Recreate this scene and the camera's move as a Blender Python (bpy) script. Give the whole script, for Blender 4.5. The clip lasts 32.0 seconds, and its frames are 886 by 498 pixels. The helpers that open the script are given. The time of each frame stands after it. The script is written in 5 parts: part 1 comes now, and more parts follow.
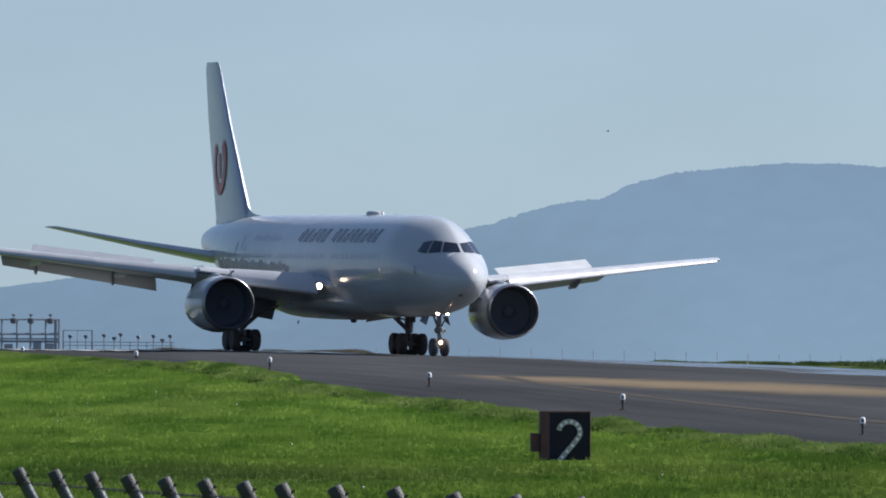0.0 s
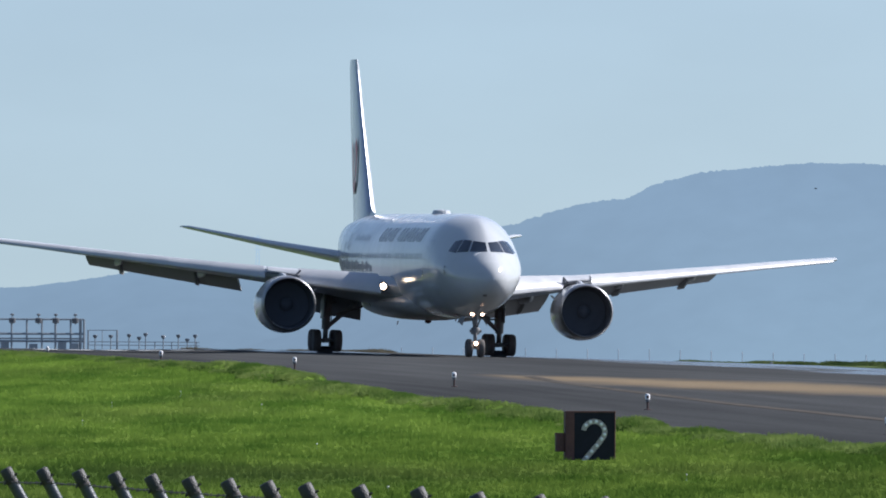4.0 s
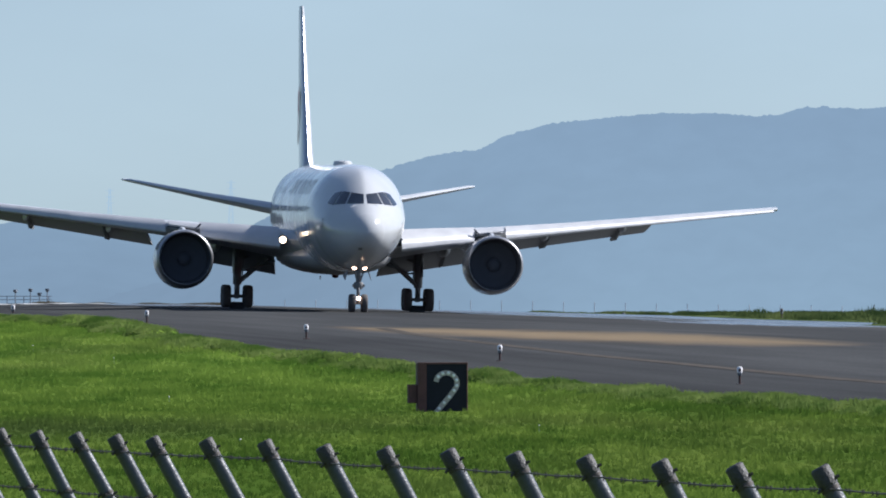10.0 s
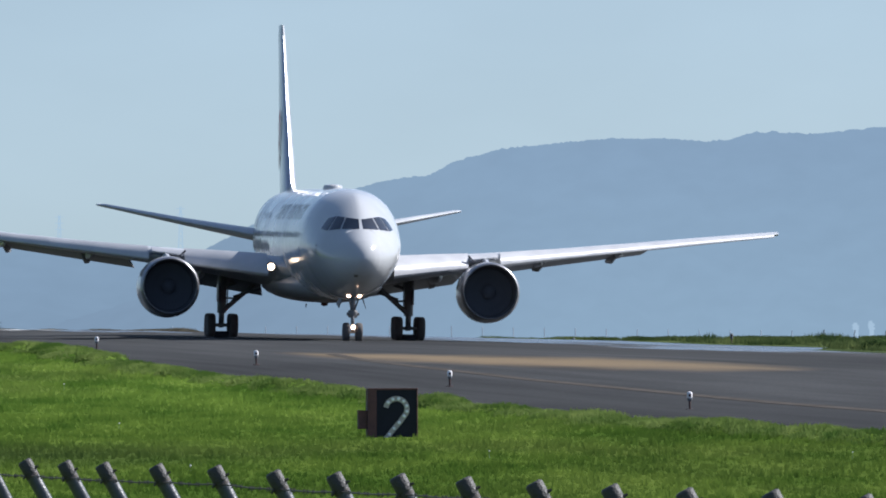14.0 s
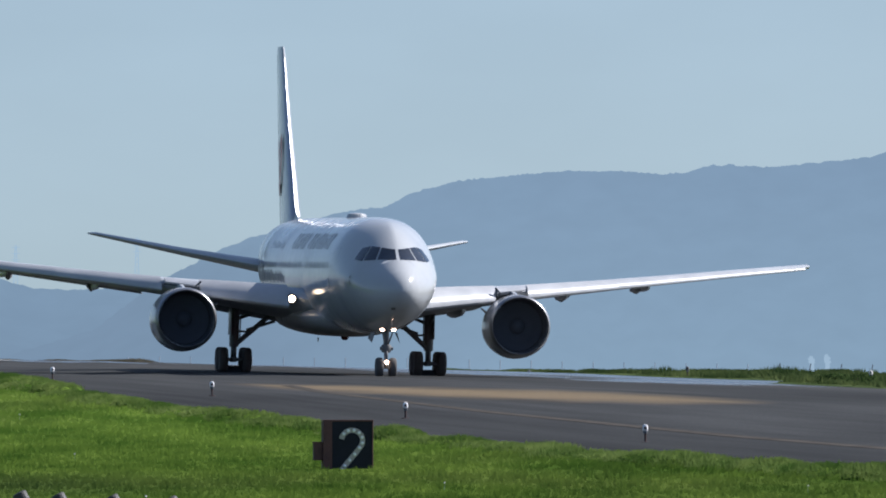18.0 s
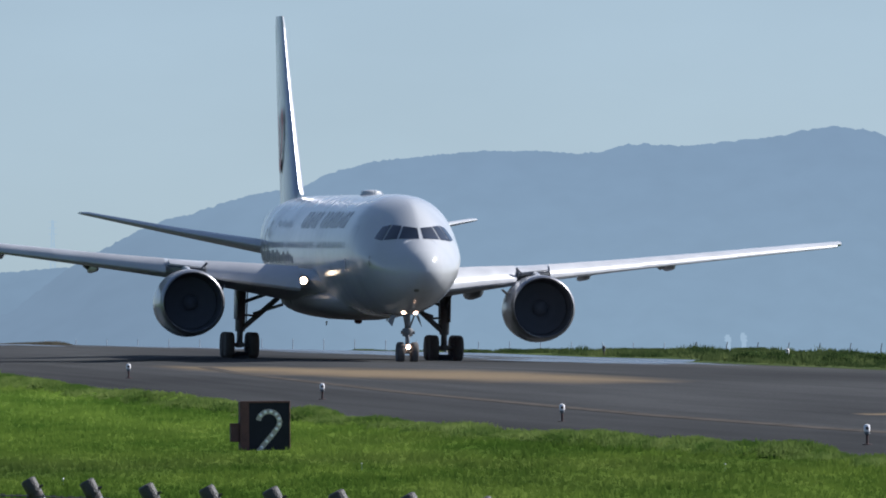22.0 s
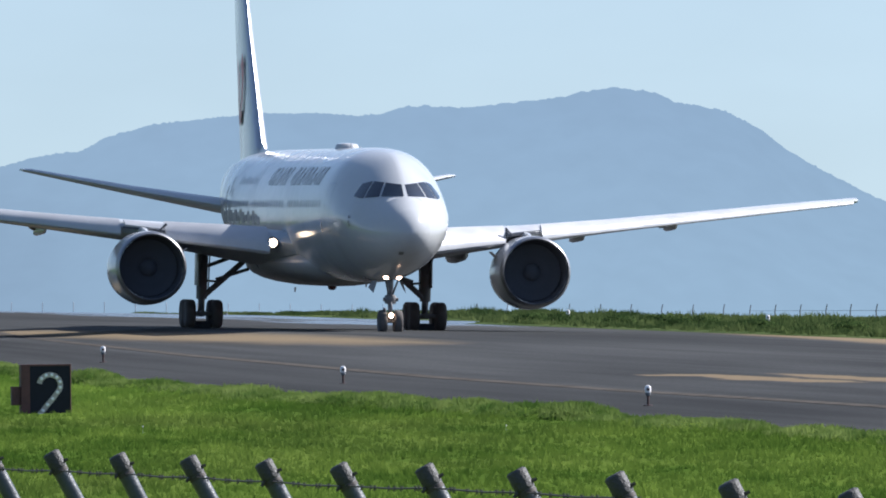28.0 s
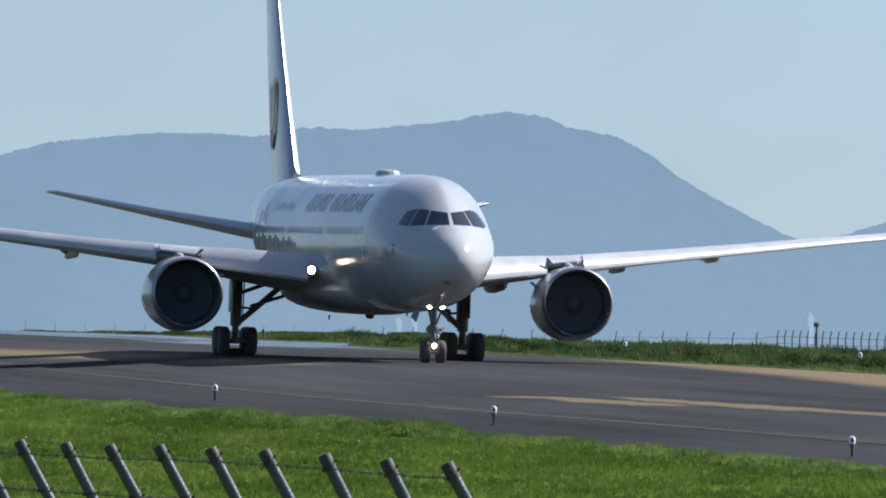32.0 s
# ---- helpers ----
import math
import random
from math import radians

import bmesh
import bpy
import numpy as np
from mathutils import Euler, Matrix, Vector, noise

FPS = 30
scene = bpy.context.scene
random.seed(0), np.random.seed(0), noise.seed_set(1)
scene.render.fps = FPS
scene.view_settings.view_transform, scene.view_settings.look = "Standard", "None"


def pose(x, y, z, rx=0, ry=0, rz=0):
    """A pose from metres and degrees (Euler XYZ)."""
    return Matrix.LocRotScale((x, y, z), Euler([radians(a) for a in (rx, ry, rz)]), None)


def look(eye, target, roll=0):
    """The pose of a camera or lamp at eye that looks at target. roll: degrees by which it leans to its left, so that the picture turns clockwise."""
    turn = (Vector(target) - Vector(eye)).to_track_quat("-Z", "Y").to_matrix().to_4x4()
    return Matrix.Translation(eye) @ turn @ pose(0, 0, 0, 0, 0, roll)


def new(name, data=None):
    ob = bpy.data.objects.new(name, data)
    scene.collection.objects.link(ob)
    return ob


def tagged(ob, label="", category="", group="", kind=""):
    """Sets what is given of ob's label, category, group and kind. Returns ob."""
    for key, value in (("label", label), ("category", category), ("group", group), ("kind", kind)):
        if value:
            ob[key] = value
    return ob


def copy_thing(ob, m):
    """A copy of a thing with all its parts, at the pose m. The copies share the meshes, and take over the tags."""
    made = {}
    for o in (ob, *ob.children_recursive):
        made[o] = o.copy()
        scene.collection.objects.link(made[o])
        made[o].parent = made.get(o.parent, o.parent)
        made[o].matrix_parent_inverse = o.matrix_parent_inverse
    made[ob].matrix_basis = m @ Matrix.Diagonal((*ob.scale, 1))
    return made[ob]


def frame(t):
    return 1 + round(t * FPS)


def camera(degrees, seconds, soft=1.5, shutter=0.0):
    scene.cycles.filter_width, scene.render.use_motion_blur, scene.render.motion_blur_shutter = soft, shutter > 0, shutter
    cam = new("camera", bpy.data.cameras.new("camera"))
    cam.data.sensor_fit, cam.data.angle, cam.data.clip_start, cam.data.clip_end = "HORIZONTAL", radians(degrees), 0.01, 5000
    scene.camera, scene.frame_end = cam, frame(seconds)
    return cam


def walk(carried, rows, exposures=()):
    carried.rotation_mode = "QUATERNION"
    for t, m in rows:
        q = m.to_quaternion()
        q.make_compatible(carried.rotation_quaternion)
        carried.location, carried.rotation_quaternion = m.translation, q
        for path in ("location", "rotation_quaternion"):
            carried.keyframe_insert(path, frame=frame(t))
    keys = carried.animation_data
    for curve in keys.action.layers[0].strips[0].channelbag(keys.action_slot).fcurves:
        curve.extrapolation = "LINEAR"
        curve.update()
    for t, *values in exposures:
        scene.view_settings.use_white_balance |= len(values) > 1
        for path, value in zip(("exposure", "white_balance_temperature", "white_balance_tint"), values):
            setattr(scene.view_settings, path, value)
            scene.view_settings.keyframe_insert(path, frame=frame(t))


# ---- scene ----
KELVIN, TINT = 5850, 12.5
EXPO = ((0, .4), (1, .45), (2, .65), (3, .65), (5.5, .47), (7, .44), (9, .47), (11, .66), (12, .66), (14, .57), (17, .42), (20, .42), (24, .5), (25, .72), (28, .81), (29, .8), (30, .64), (32, .52))
# ---------- camera ----------
# seconds, place, pan to the right, tilt up, lean
CAM = (
    (0, -0.035, 0, 6, -0.3619, -0.0444, 0.266),
    (0.5, -0.035, 0, 6, -0.3161, -0.0687, 0.155),
    (1, -0.035, 0, 6, -0.2981, -0.1167, 0.060),
    (1.5, -0.035, 0, 6, -0.2918, -0.1847, 0.082),
    (2, -0.035, 0, 6, -0.2735, -0.2173, 0.182),
    (2.5, -0.035, 0, 6, -0.2914, -0.2057, 0.303),
    (3, -0.035, 0, 6, -0.2296, -0.1066, 0.436),
    (3.5, -0.035, 0, 6, -0.4244, -0.0413, 0.348),
    (5.5, 0, 0, 6, -0.2683, -0.1010, 0.001),
    (6, 0, 0, 6, -0.1676, -0.1204, -0.004),
    (6.5, 0, 0, 6, -0.1101, -0.0988, 0.136),
    (7, 0, 0, 6, -0.0715, -0.0548, 0.340),
    (7.5, 0, 0, 6, -0.0318, -0.0454, 0.398),
    (8, 0, 0, 6, -0.0312, -0.0546, 0.378),
    (8.5, 0, 0, 6, -0.0304, -0.0638, 0.277),
    (9, 0, 0, 6, -0.0000, -0.1082, 0.177),
    (9.5, 0, 0, 6, 0.0334, -0.1749, 0.041),
    (10, 0, 0, 6, 0.0995, -0.2251, -0.094),
    (10.5, 0, 0, 6, 0.1716, -0.2371, -0.126),
    (11, 0, 0, 6, 0.2066, -0.2673, -0.159),
    (11.5, 0, 0, 6, 0.2395, -0.2576, -0.167),
    (12, 0, 0, 6, 0.2169, -0.2254, -0.176),
    (12.5, 0, 0, 6, 0.2298, -0.2174, -0.227),
    (13, 0, 0, 6, 0.2338, -0.2459, -0.279),
    (13.5, 0, 0, 6, 0.2733, -0.1958, -0.242),
    (14, 0, 0, 6, 0.2886, -0.1291, -0.205),
    (14.5, 0, 0, 6, 0.3198, -0.0882, -0.143),
    (16.5, 0, 0, 6, 0.3352, -0.0252, 0.105),
    (17, 0, 0, 6, 0.3702, -0.0228, 0.167),
    (17.5, 0, 0, 6, 0.4033, -0.0053, 0.102),
    (18, 0, 0, 6, 0.4529, -0.0097, 0.037),
    (18.5, 0, 0, 6, 0.5310, -0.0399, -0.141),
    (19, 0, 0, 6, 0.5898, -0.0479, -0.320),
    (19.5, 0, 0, 6, 0.6228, -0.0626, -0.222),
    (20, 0, 0, 6, 0.6267, -0.0122, -0.123),
    (20.5, 0, 0, 6, 0.6941, 0.0131, -0.068),
    (21, 0, 0, 6, 0.7034, -0.0319, -0.013),
    (21.5, 0, 0, 6, 0.7674, -0.0414, -0.166),
    (22, 0, 0, 6, 0.7689, -0.0837, -0.319),
    (22.5, 0, 0, 6, 0.7657, -0.0664, -0.306),
    (23, 0, 0, 6, 0.8127, -0.0769, -0.293),
    (23.5, 0, 0, 6, 0.9052, -0.0808, -0.305),
    (24, 0, 0, 6, 1.0048, -0.1369, -0.317),
    (24.5, 0, 0, 6, 1.0912, -0.2014, -0.249),
    (25, 0, 0, 6, 1.1881, -0.2219, -0.180),
    (25.5, 0, 0, 6, 1.2656, -0.2378, -0.236),
    (27.5, 0, 0, 6, 1.5044, -0.2303, -0.461),
    (28, 0, 0, 6, 1.5924, -0.2318, -0.517),
    (28.5, 0, 0, 6, 1.6730, -0.1883, -0.389),
    (29, 0, 0, 6, 1.7062, -0.1377, -0.261),
    (29.5, 0, 0, 6, 1.7483, -0.0952, -0.234),
    (30, 0, -4.84, 6.056, 1.7860, -0.0499, -0.222),
    (30.1, 0, -7.14, 6.083, 1.7850, -0.0497, -0.153),
    (30.2, 0, -9.44, 6.11, 1.7840, -0.0495, -0.085),
    (30.3, 0, -11.74, 6.137, 1.7829, -0.0493, -0.016),
    (30.4, 0, -14.04, 6.164, 1.7819, -0.0492, 0.053),
    (30.5, 0, -16.34, 6.191, 1.7810, -0.0491, 0.122),
    (30.6, 0, -18.64, 6.217, 1.7879, -0.0547, 0.132),
    (30.7, 0, -20.93, 6.244, 1.7948, -0.0604, 0.142),
    (30.8, 0, -23.23, 6.271, 1.8017, -0.0661, 0.153),
    (30.9, 0, -25.53, 6.298, 1.8087, -0.0719, 0.164),
    (31, 0, -27.83, 6.325, 1.8157, -0.0777, 0.174),
    (31.1, 0, -29.83, 6.348, 1.8314, -0.0831, 0.199),
    (31.2, 0, -31.83, 6.371, 1.8473, -0.0885, 0.223),
    (31.3, 0, -33.02, 6.385, 1.8621, -0.0946, 0.248),
    (31.4, 0, -34.21, 6.399, 1.8768, -0.1007, 0.272),
    (31.5, 0, -35.39, 6.413, 1.8916, -0.1068, 0.297),
    (31.6, 0, -35.7, 6.416, 1.9104, -0.1164, 0.295),
    (31.7, 0, -36, 6.42, 1.9291, -0.1259, 0.293),
    (31.8, 0, -36, 6.42, 1.9475, -0.1358, 0.292),
    (31.9, 0, -36, 6.42, 1.9659, -0.1455, 0.290),
    (32, 0, -36, 6.42, 1.9843, -0.1554, 0.288),
)
cam = camera(3.3265, 32.0, soft=1.85)
walk(cam, [(t, pose(x, y, z, 90 + tilt, 0, -pan) @ pose(0, 0, 0, 0, 0, roll)) for t, x, y, z, pan, tilt, roll in CAM], exposures=[(t, e, KELVIN, TINT) for t, e in EXPO])

# seconds, x, y, z, heading of the airliner
JET = (
    (0, -9.30, 812.69, -0.238, 16.28),
    (0.5, -9.01, 811.47, -0.231, 14.93),
    (1, -8.70, 810.11, -0.225, 13.77),
    (1.5, -8.38, 808.65, -0.220, 12.75),
    (2, -8.07, 807.12, -0.215, 11.84),
    (2.5, -7.75, 805.53, -0.211, 11.02),
    (3, -7.44, 803.89, -0.207, 10.26),
    (3.5, -7.14, 802.21, -0.203, 9.56),
    (4.5, -6.57, 798.74, -0.196, 8.29),
    (5.5, -6.04, 795.08, -0.191, 7.17),
    (6, -5.79, 793.17, -0.188, 6.66),
    (7, -5.32, 789.13, -0.182, 5.78),
    (8, -4.87, 784.75, -0.177, 5.08),
    (9, -4.44, 779.96, -0.171, 4.57),
    (10, -4.00, 774.71, -0.164, 4.28),
    (11, -3.54, 768.98, -0.156, 4.18),
    (12, -3.05, 762.75, -0.147, 4.27),
    (13, -2.50, 756.03, -0.137, 4.51),
    (14, -1.90, 748.87, -0.125, 4.86),
    (15, -1.22, 741.30, -0.112, 5.28),
    (16, -0.46, 733.39, -0.097, 5.72),
    (17, 0.38, 725.18, -0.080, 6.14),
    (18, 1.29, 716.74, -0.062, 6.49),
    (19, 2.28, 708.11, -0.042, 6.76),
    (20, 3.34, 699.31, -0.020, 6.92),
    (21, 4.45, 690.36, 0.004, 6.99),
    (22, 5.61, 681.24, 0.029, 6.97),
    (23, 6.80, 671.93, 0.055, 6.89),
    (24, 8.02, 662.38, 0.083, 6.78),
    (25, 9.24, 652.52, 0.111, 6.69),
    (26, 10.48, 642.28, 0.141, 6.66),
    (27, 11.74, 631.61, 0.171, 6.68),
    (28, 13.02, 620.49, 0.202, 6.77),
    (29, 14.35, 608.94, 0.232, 6.86),
    (30, 15.77, 597.07, 0.262, 6.85),
    (30.5, 16.46, 591.21, 0.272, 6.85),
    (31, 17.15, 585.36, 0.282, 6.85),
    (31.5, 17.84, 579.50, 0.292, 6.85),
    (32, 18.53, 573.65, 0.302, 6.85),
)

# ---------- light ----------
SUN_TURN, SUN_HEIGHT = 69, 40
world = bpy.data.worlds.new("sky")
scene.world = world
world.use_nodes = True
sky = world.node_tree.nodes.new("ShaderNodeTexSky")
sky.sky_type, sky.sun_disc = "NISHITA", False
sky.sun_elevation, sky.sun_rotation = radians(SUN_HEIGHT), radians(SUN_TURN)
sky.air_density, sky.dust_density, sky.ozone_density = 1.0, 1.4, 1.5
# the clear upper sky comes down to a low horizon
_tc, _up, _nm = (world.node_tree.nodes.new(k) for k in ("ShaderNodeTexCoord", "ShaderNodeVectorMath", "ShaderNodeVectorMath"))
_up.inputs[1].default_value = (0, 0, .085)
_nm.operation = "NORMALIZE"
world.node_tree.links.new(_tc.outputs["Generated"], _up.inputs[0])
world.node_tree.links.new(_up.outputs[0], _nm.inputs[0])
world.node_tree.links.new(_nm.outputs[0], sky.inputs["Vector"])
# faint high haze, drawn out sideways
_st, _hz, _rg, _ml = (world.node_tree.nodes.new(k) for k in ("ShaderNodeMapping", "ShaderNodeTexNoise", "ShaderNodeMapRange", "ShaderNodeVectorMath"))
_st.inputs["Scale"].default_value = (1, 1, 2.6)
_hz.inputs["Scale"].default_value, _hz.inputs["Detail"].default_value = 38, 6
for _k, _v in (("From Min", .35), ("From Max", .75), ("To Min", .985), ("To Max", 1.05)):
    _rg.inputs[_k].default_value = _v
_ml.operation = "SCALE"
world.node_tree.links.new(_tc.outputs["Generated"], _st.inputs["Vector"])
world.node_tree.links.new(_st.outputs[0], _hz.inputs["Vector"])
world.node_tree.links.new(_hz.outputs["Fac"], _rg.inputs["Value"])
world.node_tree.links.new(sky.outputs[0], _ml.inputs[0])
world.node_tree.links.new(_rg.outputs[0], _ml.inputs["Scale"])
world.node_tree.links.new(_ml.outputs[0], world.node_tree.nodes["Background"].inputs["Color"])
world.node_tree.nodes["Background"].inputs["Strength"].default_value = .082
sun = new("sun", bpy.data.lights.new("sun", "SUN"))
sun.data.energy, sun.data.angle, sun.data.color = 4.9, radians(.55), (1, .95, .86)
_h = radians(SUN_HEIGHT)
sun.matrix_basis = look((math.sin(radians(SUN_TURN)) * math.cos(_h) * 100, math.cos(radians(SUN_TURN)) * math.cos(_h) * 100, math.sin(_h) * 100), (0, 0, 0))

# ---------- plan ----------
# runway axes: a runs along the near edge-light row towards the viewer, b across it
U, N, L0 = Vector((0.125, -0.9922)), Vector((0.9922, 0.125)), Vector((-26.96, 795.4))
RUNWAY = Matrix(((0.125, 0.9922, 0, -26.96), (-0.9922, 0.125, 0, 795.4), (0, 0, 1, 0), (0, 0, 0, 1)))


def lerp(x, xs, ys):
    return float(np.interp(x, xs, ys))


def runway_z(a, b):
    """Height of the crowned pavement."""
    near = lerp(a, (-30, 0, 60, 120, 180, 240, 300, 360), (-.15, -.1, .05, .05, -.06, -.29, -.4, -.34))
    mid = lerp(a, (-40, -18, 40, 100, 150, 200, 260), (-.3, -.24, -.14, 0.0, .12, .27, .34))
    far = lerp(a, (-60, 0, 60, 120, 180, 300), (-1.0, -.9, -.65, -.57, -.5, -.4))
    return lerp(b, (-10, 0, 6, 12, 20, 30, 46, 60), (near - .1, near, near * .45 + mid * .55, mid + .12, mid, mid - .24, far, far - .15))


def grass_edge(a):
    return lerp(a, (-30, 0, 60, 100, 135, 160, 204, 240, 268, 350, 378, 407, 500), (-2.8, -2.8, -2.9, -2.7, -2.7, -4.2, -5.9, -6.0, -6.6, -6.2, -5.2, -4.2, -4))


def far_edge(a):
    return lerp(a, (48, 80), (45.5, 38.2))


def ground_z(a, b):
    y = L0.y + a * U.y + b * N.y
    e = grass_edge(a)
    if b < e:
        z = lerp(b, (e - 12, e), (-.5, runway_z(a, e) + .02))
        z = max(z, lerp(y, (-400, 20, 60, 95, 200), (4.3, 4.3, 2.6, 2.2, -.5)))
    elif b > far_edge(a):
        e = far_edge(a)
        base = runway_z(a, e)
        z = lerp(b, (e, e + 1, 52, 64, 70, 260), (base, base + .05, runway_z(a, 46) + lerp(a, (40, 110), (0, .14)), runway_z(a, 46) + lerp(a, (40, 110), (-.05, .1)), base - 1, -42))
    else:
        z = runway_z(a, b) - .12
    if a < -34:
        z -= lerp(a, (-3200, -34), (42, 0)) + .25 * lerp(a, (-60, -34), (1, 0))
    return max(z, -60)


def world_xy(a, b):
    return L0.x + a * U.x + b * N.x, L0.y + a * U.y + b * N.y


def plan_of(x, y):
    d = Vector((x, y)) - L0
    return d.dot(U), d.dot(N)


def spot(a, b, z=None):
    x, y = world_xy(a, b)
    return Vector((x, y, ground_z(a, b) if z is None else z))


# ---------- materials ----------
def material(name, base, rough=.5, metal=0.0, vary=.12, scale=3.0, fine=40.0, bump=0.0, spec=.5):
    """Principled surface with broad stains and fine grain."""
    m = bpy.data.materials.new(name)
    m.use_nodes = True
    nt = m.node_tree
    bs = nt.nodes["Principled BSDF"]
    tc = nt.nodes.new("ShaderNodeTexCoord")
    n1, n2 = nt.nodes.new("ShaderNodeTexNoise"), nt.nodes.new("ShaderNodeTexNoise")
    n1.inputs["Scale"].default_value, n1.inputs["Detail"].default_value = scale, 5
    n2.inputs["Scale"].default_value, n2.inputs["Detail"].default_value = fine, 3
    for n in (n1, n2):
        nt.links.new(tc.outputs["Object"], n.inputs["Vector"])
    add = nt.nodes.new("ShaderNodeMath")
    add.operation = "MULTIPLY_ADD"
    add.inputs[1].default_value = .5
    nt.links.new(n2.outputs["Fac"], add.inputs[0])
    nt.links.new(n1.outputs["Fac"], add.inputs[2])
    ramp = nt.nodes.new("ShaderNodeMapRange")
    ramp.inputs["From Min"].default_value, ramp.inputs["From Max"].default_value = .45, 1.05
    ramp.inputs["To Min"].default_value, ramp.inputs["To Max"].default_value = 1 - vary, 1 + vary
    nt.links.new(add.outputs[0], ramp.inputs["Value"])
    mul = nt.nodes.new("ShaderNodeVectorMath")
    mul.operation = "SCALE"
    mul.inputs[0].default_value = base
    nt.links.new(ramp.outputs[0], mul.inputs["Scale"])
    nt.links.new(mul.outputs[0], bs.inputs["Base Color"])
    rr = nt.nodes.new("ShaderNodeMapRange")
    rr.inputs["From Min"].default_value, rr.inputs["From Max"].default_value = .3, .7
    rr.inputs["To Min"].default_value, rr.inputs["To Max"].default_value = max(rough - .08, .03), min(rough + .08, 1)
    nt.links.new(n1.outputs["Fac"], rr.inputs["Value"])
    nt.links.new(rr.outputs[0], bs.inputs["Roughness"])
    bs.inputs["Metallic"].default_value = metal
    bs.inputs["Specular IOR Level"].default_value = spec
    if bump:
        bp = nt.nodes.new("ShaderNodeBump")
        bp.inputs["Strength"].default_value, bp.inputs["Distance"].default_value = bump, .02
        nt.links.new(n2.outputs["Fac"], bp.inputs["Height"])
        nt.links.new(bp.outputs[0], bs.inputs["Normal"])
    return m


def glow(name, colour, strength):
    m = bpy.data.materials.new(name)
    m.use_nodes = True
    bs = m.node_tree.nodes["Principled BSDF"]
    bs.inputs["Base Color"].default_value = (*colour, 1)
    bs.inputs["Emission Color"].default_value = (*colour, 1)
    bs.inputs["Emission Strength"].default_value = strength
    return m


WHITE = material("white_paint", (.455, .46, .465), .15, vary=.04, scale=.35, fine=6, spec=.3)
GREYP = material("grey_wing_paint", (.46, .475, .49), .4, vary=.1, scale=.5, fine=8)
# wing grey darkened in the colour for the flaps' unlit undersides
FLAP_SHADED = material("shade_darkened_flap_grey", (.27, .275, .285), .45, vary=.12, scale=.6, fine=8)
BELLY = material("grey_belly_paint", (.34, .33, .32), .35, vary=.12, scale=.6, fine=5)
BARE = material("polished_metal", (.62, .62, .63), .22, 1.0, vary=.08, scale=1.2, fine=20)
DULL = material("pale_edge_metal", (.46, .46, .48), .42, 1.0, vary=.1, scale=1.2, fine=20)
LIP = material("dull_lip_metal", (.29, .29, .3), .4, .8, vary=.15, scale=1.5, fine=20)
SLAT = material("slat_metal", (.44, .44, .45), .38, .0, vary=.1, scale=1.2, fine=20)
STRUT = material("gear_strut_paint", (.18, .177, .176), .55, .2, vary=.3, scale=2, fine=20)
DARK = material("dark_inlet", (.082, .087, .1), .9, vary=.2, scale=2, fine=12, spec=.05)
BLADE = material("fan_blade_metal", (.082, .087, .1), .9, 0, vary=.1, scale=3, fine=30, spec=.05)
RUBBER = material("tyre_rubber", (.095, .085, .08), .9, vary=.3, scale=4, fine=40, bump=.2)
GLASS = material("cockpit_glass", (.008, .01, .014), .08, vary=.1, scale=2, fine=9, spec=1.0)
INK = material("dark_lettering", (.06, .063, .072), .2, vary=.1, scale=2, fine=20, spec=.5)
PANE = material("small_window_glass", (.36, .37, .39), .2, vary=.1, scale=2, fine=9)
SPOIL = material("spoiler_paint", (.4, .41, .42), .5, vary=.12, scale=1, fine=9)
RED = material("red_tail_paint", (.34, .02, .03), .4, vary=.08, scale=1, fine=20)
BEACON = material("added_dark_red_cover", (.12, .02, .02), .4, vary=.1, scale=8, fine=40)
BROWN = material("brown_livery_paint", (.35, .325, .31), .5, vary=.3, scale=1.2, fine=7, spec=.15)
BLUEG = material("grey_blue_livery_paint", (.4, .42, .46), .16, vary=.2, scale=1.5, fine=8, spec=.7)
LAMP = glow("landing_lamp", (1.0, .74, .46), 9)
LAMPW = glow("taxi_lamp", (1.0, .66, .44), 9)
FLASH = glow("red_flash_lamp", (1.0, .06, .05), 40)
RUST = material("rusty_sign_steel", (.115, .05, .044), .75, vary=.45, scale=3, fine=25, bump=.3)
BLACKP = material("black_sign_face", (.018, .018, .027), .6, vary=.3, scale=3, fine=30, spec=.2)
SIGNW = material("white_sign_numeral", (.46, .4, .36), .5, vary=.15, scale=10, fine=60)
BULB = material("reflector_stud", (.97, .95, .93), .3, vary=.02)
PIPE = material("galvanised_post", (.062, .066, .073), .38, .0, vary=.4, scale=9, fine=70, bump=.15, spec=.55)
CAP = material("weathered_post_end", (.045, .041, .038), .6, vary=.4, scale=20, fine=90, bump=.3)
WIRE = material("rusty_barbed_wire", (.07, .06, .055), .7, .4, vary=.3, scale=20, fine=90)
LENS = material("white_lamp_glass", (.82, .79, .77), .2, vary=.04, scale=6, fine=30)
POLEB = material("dark_brown_lamp_pole", (.06, .03, .025), .6, vary=.3, scale=10, fine=50)
STEELD = material("dark_grey_steel", (.15, .16, .17), .6, .3, vary=.25, scale=2, fine=20)
MARK = material("worn_white_marking", (.42, .42, .4), .8, vary=.3, scale=1.5, fine=30)
MARKF = material("faded_edge_marking", (.084, .076, .068), .95, vary=.35, scale=.6, fine=12, spec=0)


